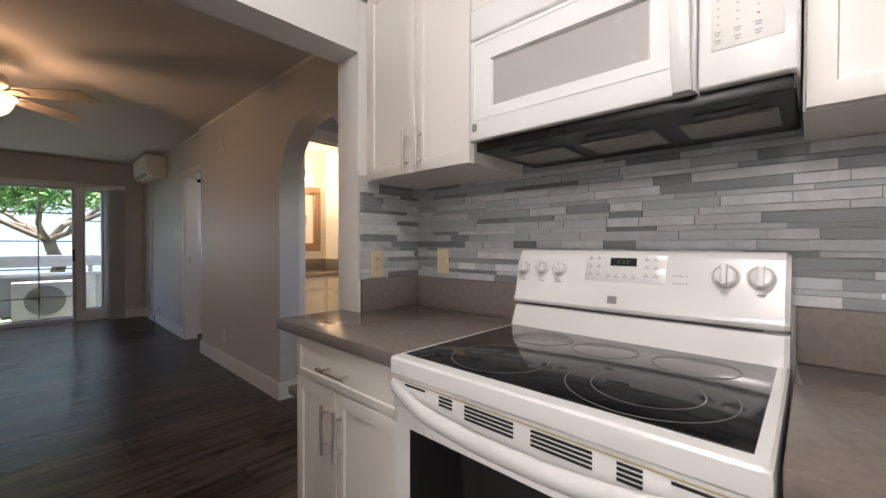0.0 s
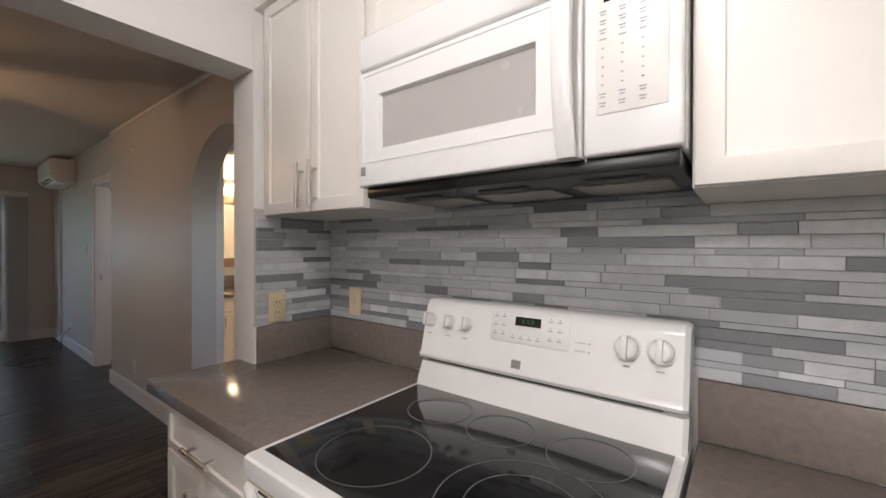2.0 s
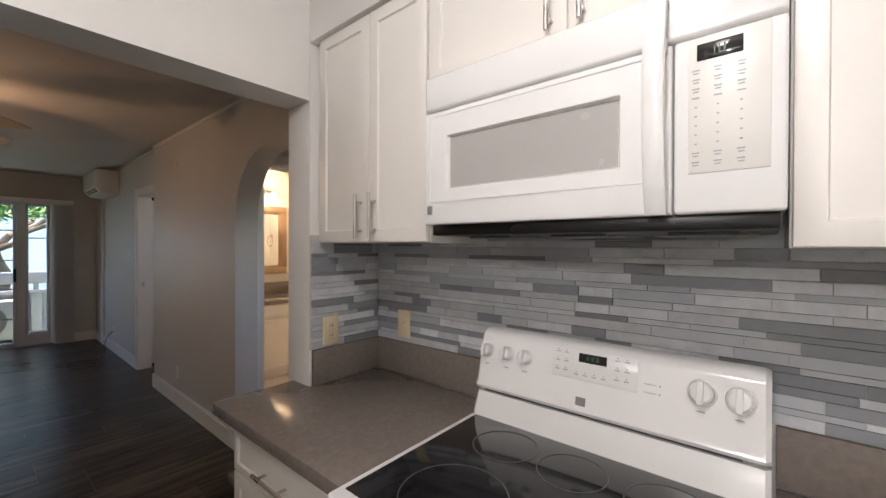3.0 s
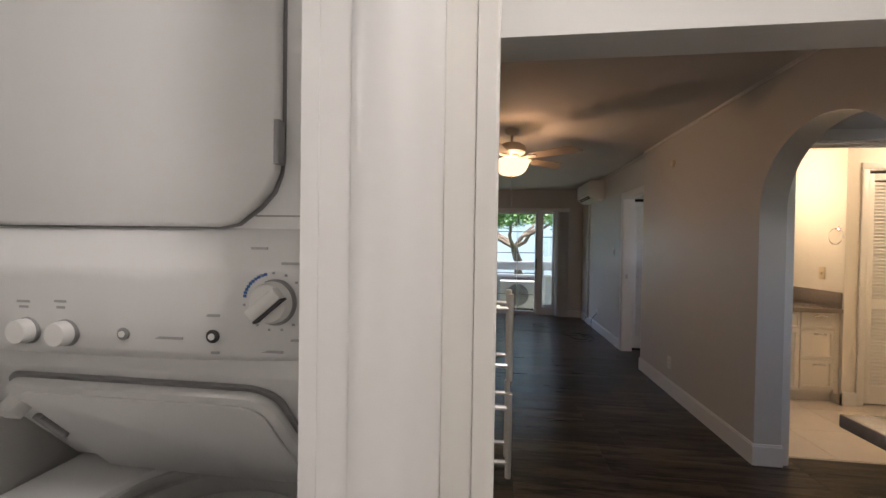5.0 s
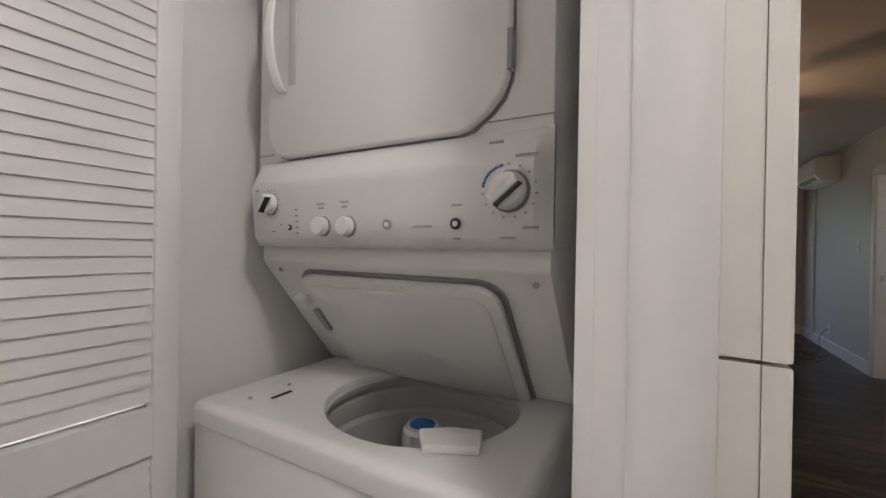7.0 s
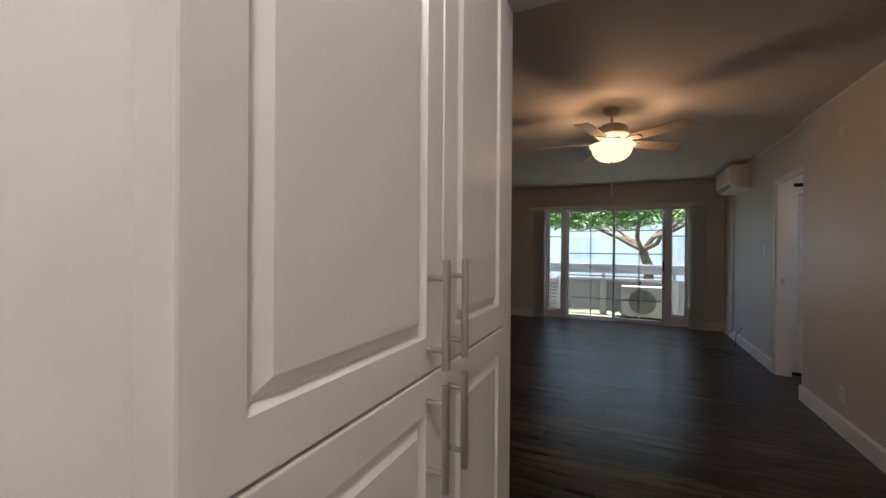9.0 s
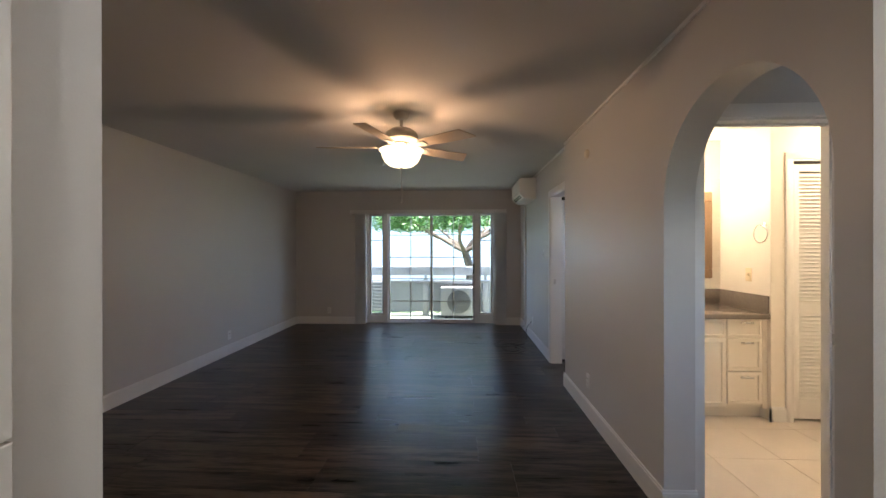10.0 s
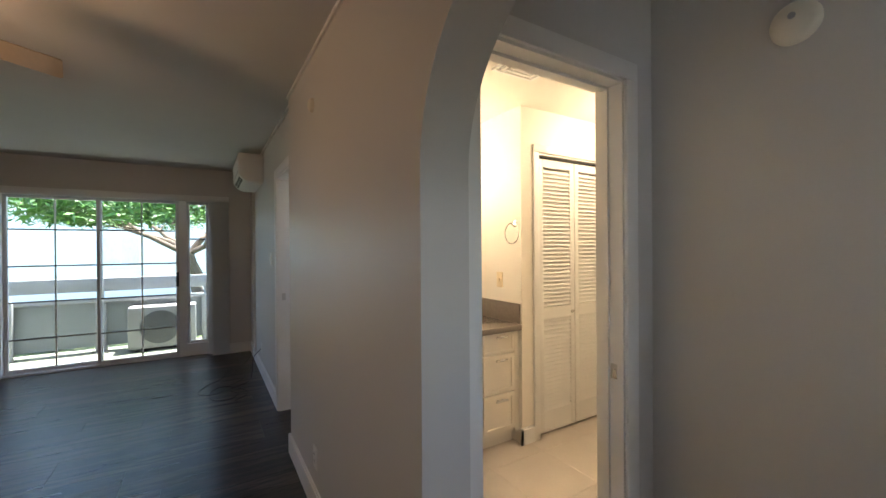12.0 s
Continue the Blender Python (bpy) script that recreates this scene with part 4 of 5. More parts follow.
setting("soffit_pantry", solid(-1.165, -0.35, -0.433, -0.33, 2.244, CEIL_Z), WALL_K, "white soffit above the pantry", "soffit")

# ---- stacked laundry ----
LY0, LY1 = -1.268, -0.553
laundry = thing("laundry_centre", (-0.8, -0.90, 0), "white stacked washer and dryer with the washer lid open", "washer dryer")
bm = solid(-1.14, -0.402, LY0, LY1, 0.03, 0.847)
top = max((f for f in bm.faces if f.normal.z > 0.9), key=lambda f: f.calc_area())
bmesh.ops.inset_region(bm, faces=[top], thickness=0.02)
bmesh.ops.inset_region(bm, faces=[top], thickness=0.001, depth=-0.38)
washer = part("washer_cabinet", bevelled(bm, 0.003), APPL, laundry)
# deck with a round opening and a sloping front edge
bm = bmesh.new()
cxw, cyw, rw = -0.660, -0.855, 0.205
x0, x1 = -1.14, -0.399
n = 64
inner, outer = [], []
for i in range(n):
    a = 2 * math.pi * i / n
    c, s_ = math.cos(a), math.sin(a)
    inner.append((cxw + rw * c, cyw + rw * 1.02 * s_))
    tx = ((x1 - cxw) / c) if c > 1e-6 else ((x0 - cxw) / c) if c < -1e-6 else 1e9
    ty = ((LY1 - cyw) / s_) if s_ > 1e-6 else ((LY0 - cyw) / s_) if s_ < -1e-6 else 1e9
    t_ = min(tx, ty)
    outer.append((cxw + t_ * c, cyw + t_ * s_))
for cxn, cyn in ((x1, LY1), (x1, LY0), (x0, LY0), (x0, LY1)):
    k = min(range(n), key=lambda i: (outer[i][0] - cxn) ** 2 + (outer[i][1] - cyn) ** 2)
    outer[k] = (cxn, cyn)
vi = [bm.verts.new((x, y, 0.898)) for x, y in inner]
vl = [bm.verts.new((x, y, 0.880)) for x, y in inner]
vo = [bm.verts.new((x, y, 0.900)) for x, y in outer]
vs = [bm.verts.new((x, y, 0.850)) for x, y in outer]
for i in range(n):
    k = (i + 1) % n
    bm.faces.new((vi[i], vo[i], vo[k], vi[k]))
    bm.faces.new((vo[i], vs[i], vs[k], vo[k]))
    bm.faces.new((vl[i], vi[i], vi[k], vl[k]))
bmesh.ops.recalc_face_normals(bm, faces=bm.faces[:])
bmesh.ops.bevel(bm, geom=[e for e in bm.edges if e.calc_face_angle(0) > 0.9 and all(v.co.z > 0.899 for v in e.verts)], offset=0.022, segments=4, profile=0.5, affect="EDGES")
bmesh.ops.bevel(bm, geom=[e for e in bm.edges if e.calc_face_angle(0) > 0.9 and all(0.8975 < v.co.z < 0.8985 and math.hypot(v.co.x - cxw, v.co.y - cyw) < rw * 1.04 for v in e.verts)], offset=0.006, segments=2, profile=0.5, affect="EDGES")
deck = part("washer_deck", bm, APPL, washer)
tub = part("tub", lathe([(rw + 0.012, 0.889), (rw - 0.004, 0.878), (rw - 0.002, 0.868), (rw + 0.016, 0.862), (rw + 0.022, 0.845), (rw + 0.012, 0.838), (rw + 0.012, 0.800), (rw + 0.018, 0.790), (rw + 0.006, 0.780), (rw + 0.004, 0.720), (rw, 0.50), (0, 0.49)], 64, Matrix.Translation((cxw, cyw, 0)) @ Matrix.Diagonal((1, 1.015, 1, 1))), TUB, washer, "grey-white ribbed wash tub")
agit = part("agitator", lathe([(0.048, 0.79), (0.044, 0.812), (0.036, 0.818), (0.036, 0.822), (0, 0.822)], 32, Matrix.Translation((cxw - 0.030, cyw - 0.020, 0.004))), PLASTIC, washer, "white agitator cap")
part("agitator_column", lathe([(0.10, 0.49), (0.06, 0.60), (0.046, 0.81), (0, 0.81)], 32, Matrix.Translation((cxw - 0.030, cyw - 0.020, -0.016))), PLASTIC, washer)
part("agitator_disc", lathe([(0.030, 0.842), (0.028, 0.8445), (0, 0.8445)], 28, Matrix.Translation((cxw - 0.030, cyw - 0.020, -0.016))), BLUEMARK, washer, "blue cap on the agitator")
part("slot", solid(-0.535, -0.485, -1.132, -1.124, 0.8995, 0.9012), GAP_SHADE, deck)
part("screw", lathe([(0.004, 0.9), (0.004, 0.903), (0, 0.904)], 10, Matrix.Translation((-0.56, -1.165, 0))), GREYMARK, deck)
part("screw", lathe([(0.004, 0.9), (0.004, 0.903), (0, 0.904)], 10, Matrix.Translation((-0.46, -1.165, 0))), GREYMARK, deck)
# white dispenser cup on the deck's front edge
cup = Matrix.Translation((-0.512, -0.708, 0)) @ Matrix.Rotation(radians(29), 4, "Z")
bm = extrude_outline([(-0.030, -0.056), (0.030, -0.046), (0.034, 0.046), (-0.030, 0.056), (-0.040, 0.0)], 0.016, cup @ Matrix.Translation((0, 0, 0.897)))
bevelled(bm, 0.005, 3)
part("dispenser", bm, PLASTIC, deck, "white dispenser cap")
# leaning panel between deck and dryer
bm = bmesh.new()
pts = ((-0.79, 0.902), (-0.556, 1.19), (-0.556, 1.235), (-1.14, 1.235), (-1.14, 0.902))
fa = [bm.verts.new((x, LY0 + 0.004, z)) for x, z in pts]
fb = [bm.verts.new((x, LY1 - 0.004, z)) for x, z in pts]
for i in range(5):
    bm.faces.new((fa[i], fa[(i + 1) % 5], fb[(i + 1) % 5], fb[i]))
bm.faces.new(fa[::-1])
bm.faces.new(fb)
bmesh.ops.recalc_face_normals(bm, faces=bm.faces[:])
lean = part("leaning_panel", bevelled(bm, 0.004), APPL, laundry)
lean_a = math.atan2(-0.556 + 0.79, 1.19 - 0.902)
LEAN_M = Matrix.Translation((-0.79, 0, 0.902)) @ Matrix.Rotation(lean_a, 4, "Y")
def round_rect(y0, y1, u0, u1, r):
    """An outline in u, y whose two upper corners are round."""
    pts = [(u0, y0), (u0, y1)]
    for k in range(7):
        a = radians(15 * k)
        pts.append((u1 - r + r * math.sin(a), y1 - r + r * math.cos(a)))
    for k in range(7):
        a = radians(15 * k)
        pts.append((u1 - r + r * math.cos(a), y0 + r - r * math.sin(a)))
    return pts


UP = Matrix(((0, 0, 1, 0), (0, 1, 0, 0), (1, 0, 0, 0), (0, 0, 0, 1)))
lid = part("lid", bevelled(extrude_outline(round_rect(-1.150, -0.650, 0.004, 0.345, 0.045), 0.016, LEAN_M @ Matrix.Translation((0.007, 0, 0)) @ UP), 0.004, 2), APPL, laundry, "open white washer lid")
part("lid_liner", bevelled(extrude_outline(round_rect(-1.128, -0.672, 0.022, 0.325, 0.04), 0.005, LEAN_M @ Matrix.Translation((0.022, 0, 0)) @ UP), 0.003, 2), APPL, lid)
# one grey sheet gives both the gasket rim and the painted shadow gap
part("lid_shadow_gap", extrude_outline(round_rect(-1.156, -0.642, 0.004, 0.352, 0.05), 0.006, LEAN_M @ Matrix.Translation((0.001, 0, 0)) @ UP), GREYPLATE, lid, "grey sheet behind the lid for its gasket and shadow gap")
part("lid_latch", bevelled(joined_at(LEAN_M, (0.012, 0.045, -1.176, -1.140, 0.262, 0.290)), 0.003), PLASTIC, lid)
part("lid_slot", bevelled(joined_at(LEAN_M, (0.022, 0.034, -1.148, -1.128, 0.17, 0.245)), 0.003), GREYPLATE, lid)
for y in (-1.216, -0.585):
    part("screw", lathe([(0.006, 0.0), (0.006, 0.003), (0, 0.005)], 12, LEAN_M @ Matrix.Translation((0.0, y, 0.345)) @ Matrix.Rotation(radians(90), 4, "Y")), GREYMARK, lean)
# dryer
dryer = part("dryer_cabinet", bevelled(joined((-1.14, -0.545, LY0, LY1, 1.232, 1.93)), 0.006), APPL, laundry)
for ya, yb in ((LY0, -1.212), (-0.665, LY1)):
    part("seam", joined((-0.546, -0.5440, ya, yb, 1.440, 1.4425)), GREYPLATE, dryer)
# control panel, bowed across
bm = bmesh.new()
rows_ = []
zs = ((1.226, -0.020, 1), (1.232, -0.006, 1), (1.246, 0.004, 1), (1.30, 0.010, 1), (1.345, 0.014, 1), (1.360, 0.014, 1), (1.368, 0.012, 0.95), (1.400, -0.001, 0.5), (1.419, -0.010, 0.1), (1.424, -0.020, 0))
for i in range(33):
    y = LY0 + (LY1 - LY0) * i / 32
    bow = 0.036 * (1 - abs(2 * i / 32 - 1) ** 2.6)
    ease = (1 - max(0, abs(2 * i / 32 - 1) - 0.90) ** 2 / 0.01) ** 0.5
    rows_.append([bm.verts.new((-0.548 + (dx + 0.018) * ease + bow * f, y, z)) for z, dx, f in zs])
for p, q in zip(rows_, rows_[1:]):
    for k in range(len(zs) - 1):
        bm.faces.new((p[k], q[k], q[k + 1], p[k + 1]))
for edge in (0, -1):
    for k in range(len(zs) - 1):
        a, b = rows_[edge][k], rows_[edge][k + 1]
        c = bm.verts.new((-0.56, b.co.y, b.co.z))
        d = bm.verts.new((-0.56, a.co.y, a.co.z))
        bm.faces.new((a, b, c, d))
for k in (0, -1):
    for i in range(32):
        a, b = rows_[i][k], rows_[i + 1][k]
        bm.faces.new((a, b, bm.verts.new((-0.56, b.co.y, b.co.z)), bm.verts.new((-0.56, a.co.y, a.co.z))))
bmesh.ops.recalc_face_normals(bm, faces=bm.faces[:])
panel = part("control_panel", bm, APPL, laundry)


def panel_x(y, z):
    i = (y - LY0) / (LY1 - LY0)
    return -0.530 + 0.036 * (1 - abs(2 * i - 1) ** 2.6) + 0.004 + 0.010 * min(1, max(0, (z - 1.246) / 0.1))


def dial(y, z, r, turn, label, pointer=True):
    m = Matrix.Translation((panel_x(y, z), y, z)) @ Matrix.Rotation(radians(90), 4, "Y")
    k = part("dial", lathe([(0, 0.005), (r, 0.005), (r * 1.08, 0.0), (0, 0)], 32, m), GREYPLATE, panel, label)
    part("dial_cap", lathe([(0, 0.020), (r * 0.84, 0.019), (r * 0.92, 0.013), (r * 0.95, 0.004), (0, 0.004)], 32, m), PLASTIC, k)
    if not pointer:
        return k
    part("dial_grip", bevelled(joined_at(m @ Matrix.Rotation(radians(turn), 4, "Z"), (-r * 0.85, r * 0.85, -r * 0.30, r * 0.30, 0.015, 0.032)), 0.003), PLASTIC, k)
    part("dial_pointer", joined_at(m @ Matrix.Rotation(radians(turn), 4, "Z"), (-r * 0.82, r * 0.82, r * 0.30, r * 0.40, 0.016, 0.031)), BLACK, k)
    for a in range(0, 360, 24):
        rr = r * 1.32
        py, pz = y + rr * math.sin(radians(a)), z + rr * math.cos(radians(a))
        part("tick", joined((panel_x(py, pz) - 0.001, panel_x(py, pz) + 0.001, py - 0.0016, py + 0.0016, pz - 0.0016, pz + 0.0016)), GREYMARK, panel)
    return k


dial(-0.611, 1.318, 0.031, -50, "large white dryer dial with grey ring")
dial(-1.150, 1.318, 0.023, -35, "white washer dial")
dial(-0.986, 1.267, 0.019, -60, "small white selector dial", False)
dial(-0.921, 1.266, 0.019, 80, "small white selector dial", False)
# the blue arc by the large dial
for a in range(-78, -8, 7):
    rr = 0.040
    py, pz = -0.611 + rr * math.sin(radians(a)), 1.318 + rr * math.cos(radians(a))
    part("blue_mark", joined((panel_x(py, pz) - 0.001, panel_x(py, pz) + 0.0012, py - 0.002, py + 0.002, pz - 0.002, pz + 0.002)), BLUEMARK, panel)
for y, z, w in ((-0.63, 1.393, 0.024), (-0.585, 1.372, 0.034), (-0.70, 1.298, 0.030), (-0.585, 1.262, 0.036), (-0.62, 1.246, 0.040), (-0.765, 1.264, 0.05), (-0.99, 1.310, 0.022), (-0.99, 1.302, 0.016), (-0.927, 1.312, 0.020), (-0.927, 1.303, 0.014), (-0.696, 1.244, 0.012), (-1.12, 1.272, 0.006), (-1.065, 1.302, 0.010), (-1.065, 1.290, 0.010), (-1.065, 1.278, 0.010), (-1.065, 1.266, 0.010), (-1.065, 1.254, 0.010), (-1.15, 1.258, 0.014), (-1.21, 1.350, 0.014)):
    part("print", joined((panel_x(y, z) - 0.001, panel_x(y, z) + 0.001, y - w / 2, y + w / 2, z - 0.0018, z + 0.0018)), GREYMARK, panel)
for y, z, r in ((-0.697, 1.268, 0.0095), (-1.089, 1.266, 0.006), (-0.829, 1.268, 0.009)):
    m = Matrix.Translation((panel_x(y, z), y, z)) @ Matrix.Rotation(radians(90), 4, "Y")
    b_ = part("button", lathe([(0, 0.004), (r * 0.55, 0.004), (r, 0.003), (r, 0), (0, 0)], 20, m), BLACK if r != 0.009 else GREYPLATE, panel)
    part("button_cap", lathe([(0, 0.006), (r * 0.5, 0.0055), (r * 0.5, 0.003), (0, 0.003)], 16, m), PLASTIC, b_)
# dryer door: raised, with clipped lower corners
ol = [(-1.150, 1.424), (-0.715, 1.424), (-0.690, 1.429), (-0.655, 1.455), (-0.634, 1.478), (-0.623, 1.505), (-0.620, 1.53), (-0.620, 1.885), (-1.214, 1.885), (-1.214, 1.50), (-1.210, 1.475), (-1.198, 1.452), (-1.178, 1.433)]
PX = Matrix(((0, 0, 1, 0), (1, 0, 0, 0), (0, 1, 0, 0), (0, 0, 0, 1)))
# larger grey sheet behind the door; its edge paints the shaded gap
gapm = extrude_outline([(y + (0.003 if y > -0.9 else -0.003), z - 0.003) for y, z in ol], 0.003, Matrix.Translation((-0.546, 0, 0)) @ PX)
part("door_gap", gapm, GREYPLATE, dryer, "grey sheet standing for the shaded gap round the dryer door")
ddoor = part("dryer_door", bevelled(extrude_outline(ol, 0.020, Matrix.Translation((-0.545, 0, 0)) @ PX), 0.008, 3, 0.5), APPL, dryer)
bm = bmesh.new()
rings = []
for i in range(21):
    u = i / 20
    z = 1.570 + 0.250 * u
    out = 0.006 + 0.034 * math.sin(math.pi * u) ** 0.6
    rings.append([bm.verts.new((-0.525 + out + 0.008 * math.cos(2 * math.pi * k / 12), -1.153 + 0.015 * math.sin(2 * math.pi * k / 12) - 0.006 * math.sin(math.pi * u), z)) for k in range(12)])
for p, q in zip(rings, rings[1:]):
    for k in range(12):
        bm.faces.new((p[k], p[(k + 1) % 12], q[(k + 1) % 12], q[k]))
bm.faces.new(rings[0][::-1])
bm.faces.new(rings[-1])
bmesh.ops.recalc_face_normals(bm, faces=bm.faces[:])
part("door_handle", bm, ENAMEL, ddoor, "curved white door handle")
part("handle_recess", bevelled(joined((-0.526, -0.5235, -1.140, -1.116, 1.585, 1.80)), 0.001), TUB, ddoor)
part("hinge", solid(-0.54, -0.522, -0.625, -0.616, 1.515, 1.580, 0.002), GREYPLATE, ddoor)

# ---- living room: ceiling fan ----
FX, FY = -3.745, -0.135
fan = thing("ceiling_fan", (FX, FY, CEIL_Z), "white five-blade ceiling fan with a lit frosted bowl", "ceiling fan")
at = Matrix.Translation((FX, FY, 0))
part("canopy", lathe([(0, CEIL_Z), (0.065, CEIL_Z), (0.062, 2.455), (0.04, 2.43), (0.016, 2.425), (0, 2.425)], 32, at), FANBODY, fan)
part("rod", lathe([(0, 2.43), (0.013, 2.43), (0.013, 2.36), (0, 2.36)], 16, at), FANBODY, fan)
part("motor", lathe([(0, 2.362), (0.03, 2.362), (0.085, 2.350), (0.120, 2.326), (0.132, 2.298), (0.130, 2.268), (0.110, 2.250), (0.07, 2.240), (0, 2.238)], 48, at), FANBODY, fan, "white domed motor housing")
part("light_kit", lathe([(0, 2.240), (0.07, 2.240), (0.075, 2.228), (0.05, 2.218), (0.04, 2.212), (0, 2.212)], 40, at), FANBODY, fan)
bowl = part("bowl", lathe([(0.166, 2.190), (0.176, 2.187), (0.174, 2.178), (0.160, 2.166), (0.158, 2.156), (0.150, 2.128), (0.130, 2.092), (0.098, 2.066), (0.05, 2.051), (0, 2.048)], 48, at), BOWL, fan, "lit frosted glass bowl")
bowl.visible_shadow = False
part("finial", lathe([(0, 2.052), (0.014, 2.05), (0.016, 2.042), (0.008, 2.032), (0, 2.03)], 20, at), NICKEL, fan)
for i in range(3):
    a = radians(30 + 120 * i)
    bm = bmesh.new()
    rod(bm, (FX + 0.06 * math.cos(a), FY + 0.06 * math.sin(a), 2.23), (FX + 0.168 * math.cos(a), FY + 0.166 * math.sin(a), 2.186), 0.006, 8)
    part("bowl_clip", bm, NICKEL, fan)
bm = bmesh.new()
rod(bm, (FX, FY, 2.032), (FX, FY, 1.86), 0.004, 6)
rod(bm, (FX, FY, 1.88), (FX, FY, 1.83), 0.014, 10, 0.008)
rod(bm, (FX + 0.006, FY, 2.032), (FX + 0.006, FY, 1.80), 0.004, 6)
rod(bm, (FX + 0.006, FY, 1.82), (FX + 0.006, FY, 1.77), 0.016, 10, 0.008)
part("pull_chain", bm, NICKEL, fan, "two thin pull chains with small fobs")
for i in range(5):
    m = at @ Matrix.Rotation(radians(55 + 72 * i), 4, "Z") @ Matrix.Translation((0, 0, 2.208)) @ Matrix.Rotation(radians(-12), 4, "X")
    bm = extrude_outline([(0.20, -0.05), (0.34, -0.062), (0.56, -0.070), (0.600, -0.070), (0.608, -0.062), (0.664, 0.060), (0.658, 0.070), (0.58, 0.070), (0.34, 0.062), (0.20, 0.05)], 0.006, m)
    blade = part("blade", bevelled(bm, 0.0015, 1), FANBLADE, fan)
    part("blade_arm", extrude_outline([(0.085, -0.016), (0.15, -0.012), (0.20, -0.035), (0.245, -0.03), (0.255, 0.0), (0.245, 0.03), (0.20, 0.035), (0.15, 0.012), (0.085, 0.016)], 0.006, m @ Matrix.Translation((0, 0, -0.006))), FANBODY, blade, "cast white blade arm")

# ---- wall air conditioner ----
ac = thing("air_conditioner", (-6.85, 1.44, 2.13), "white wall-mounted split air conditioner, louvre shut", "air conditioner")
prof = [(1.438, 2.435), (1.215, 2.435), (1.200, 2.425), (1.196, 2.40), (1.198, 2.235), (1.205, 2.205), (1.255, 2.150), (1.30, 2.132), (1.438, 2.128)]
bm = bmesh.new()
la = [bm.verts.new((-6.42, y, z)) for y, z in prof]
lb = [bm.verts.new((-7.25, y, z)) for y, z in prof]
k = len(prof)
for i in range(k):
    bm.faces.new((la[i], la[(i + 1) % k], lb[(i + 1) % k], lb[i]))
bm.faces.new(la)
bm.faces.new(lb[::-1])
bmesh.ops.recalc_face_normals(bm, faces=bm.faces[:])
part("case", bevelled(bm, 0.006, 2, 0.4), PLASTIC, ac)
va = math.atan2(2.205 - 2.150, 1.205 - 1.255)
# black strips on the closed case paint the shade of the outlet
for off in (0.012, 0.040):
    bm = bmesh.new()
    m = Matrix.Translation((0, 1.2045, 2.205)) @ Matrix.Rotation(math.atan2(-0.055, 0.05), 4, "X")
    box(bm, -7.16, -6.51, off, off + 0.022, -0.003, 0.002, m)
    part("air_slot", bm, BLACK, ac, "black strip standing for the shaded air outlet")
part("panel_line", solid(-7.25, -6.42, 1.1945, 1.199, 2.236, 2.239), GREYMARK, ac)
conduit = whole("cable_conduit", joined((-7.32, -7.29, 1.412, 1.44, 0.10, 2.16)), PLASTIC, "white cable conduit running down the wall", "conduit")

# ---- cords on the floor ----


def cord(name, points, label, r=0.0035):
    cu = bpy.data.curves.new(name, "CURVE")
    cu.dimensions, cu.bevel_depth, cu.bevel_resolution = "3D", r, 2
    sp = cu.splines.new("BEZIER")
    sp.bezier_points.add(len(points) - 1)
    for bp_, p in zip(sp.bezier_points, points):
        bp_.co = p
        bp_.handle_left_type = bp_.handle_right_type = "AUTO"
    cu.materials.append(CORD)
    return tagged(new(name, cu), label, "cable")


cord("power_cord", [(-6.72, 1.43, 0.28), (-6.72, 1.36, 0.20), (-6.66, 1.33, 0.02), (-6.45, 1.26, 0.004), (-6.30, 1.10, 0.004), (-6.12, 1.16, 0.004), (-6.02, 1.02, 0.004), (-6.20, 0.92, 0.004), (-6.38, 1.02, 0.02), (-6.30, 1.18, 0.004), (-6.10, 1.24, 0.004), (-5.95, 1.12, 0.004)], "black power cord in loose loops on the floor")
cord("antenna_cable", [(-7.30, 1.40, 0.12), (-7.22, 1.30, 0.01), (-7.0, 1.12, 0.004), (-6.75, 1.05, 0.004), (-6.52, 0.88, 0.004), (-6.30, 0.84, 0.004), (-6.22, 0.98, 0.012), (-6.42, 1.08, 0.004), (-6.58, 1.22, 0.004), (-6.80, 1.28, 0.004)], "thin black cable trailing along the floor", 0.0025)

# ---- kitchen ceiling light ----
klight = thing("ceiling_light", (0.40, -2.4, CEIL_Z), "long white kitchen ceiling light with a lit diffuser", "ceiling light")
part("frame", joined((-0.22, 1.02, -2.57, -2.23, 2.455, CEIL_Z)), TRIM, klight)
kd = part("diffuser", solid(-0.205, 1.005, -2.555, -2.245, 2.40, 2.455, 0.012), TUBE, klight)
kd.visible_shadow = False

# assumed fixture round the added lamp, out of view
blight = thing("ceiling_light", (0.10, 0.06, CEIL_Z), "assumed round ceiling light, added to brighten the counter and pantry", "ceiling light")
part("base", lathe([(0, CEIL_Z), (0.15, CEIL_Z), (0.15, 2.455), (0, 2.455)], 32, Matrix.Translation((0.10, 0.06, 0))), TRIM, blight)
bd = part("diffuser", lathe([(0.14, 2.455), (0.14, 2.44), (0.12, 2.40), (0.08, 2.375), (0, 2.365)], 32, Matrix.Translation((0.10, 0.06, 0))), TUBE, blight)
bd.visible_shadow = False

# ---- bathroom ----
vanity = thing("vanity", (-4.24, 2.2, 0), "cream shaker bathroom vanity with drawers and doors", "vanity")
VX = -3.955
part("body", joined((-4.53, VX - 0.022, 1.70, 2.826, 0.09, 0.825), (-4.53, VX - 0.07, 1.70, 2.826, 0.0, 0.09)), CAB_B, vanity)


part("stile", joined((VX - 0.022, VX - 0.003, 2.800, 2.838, 0.09, 0.824)), CAB_B, vanity)


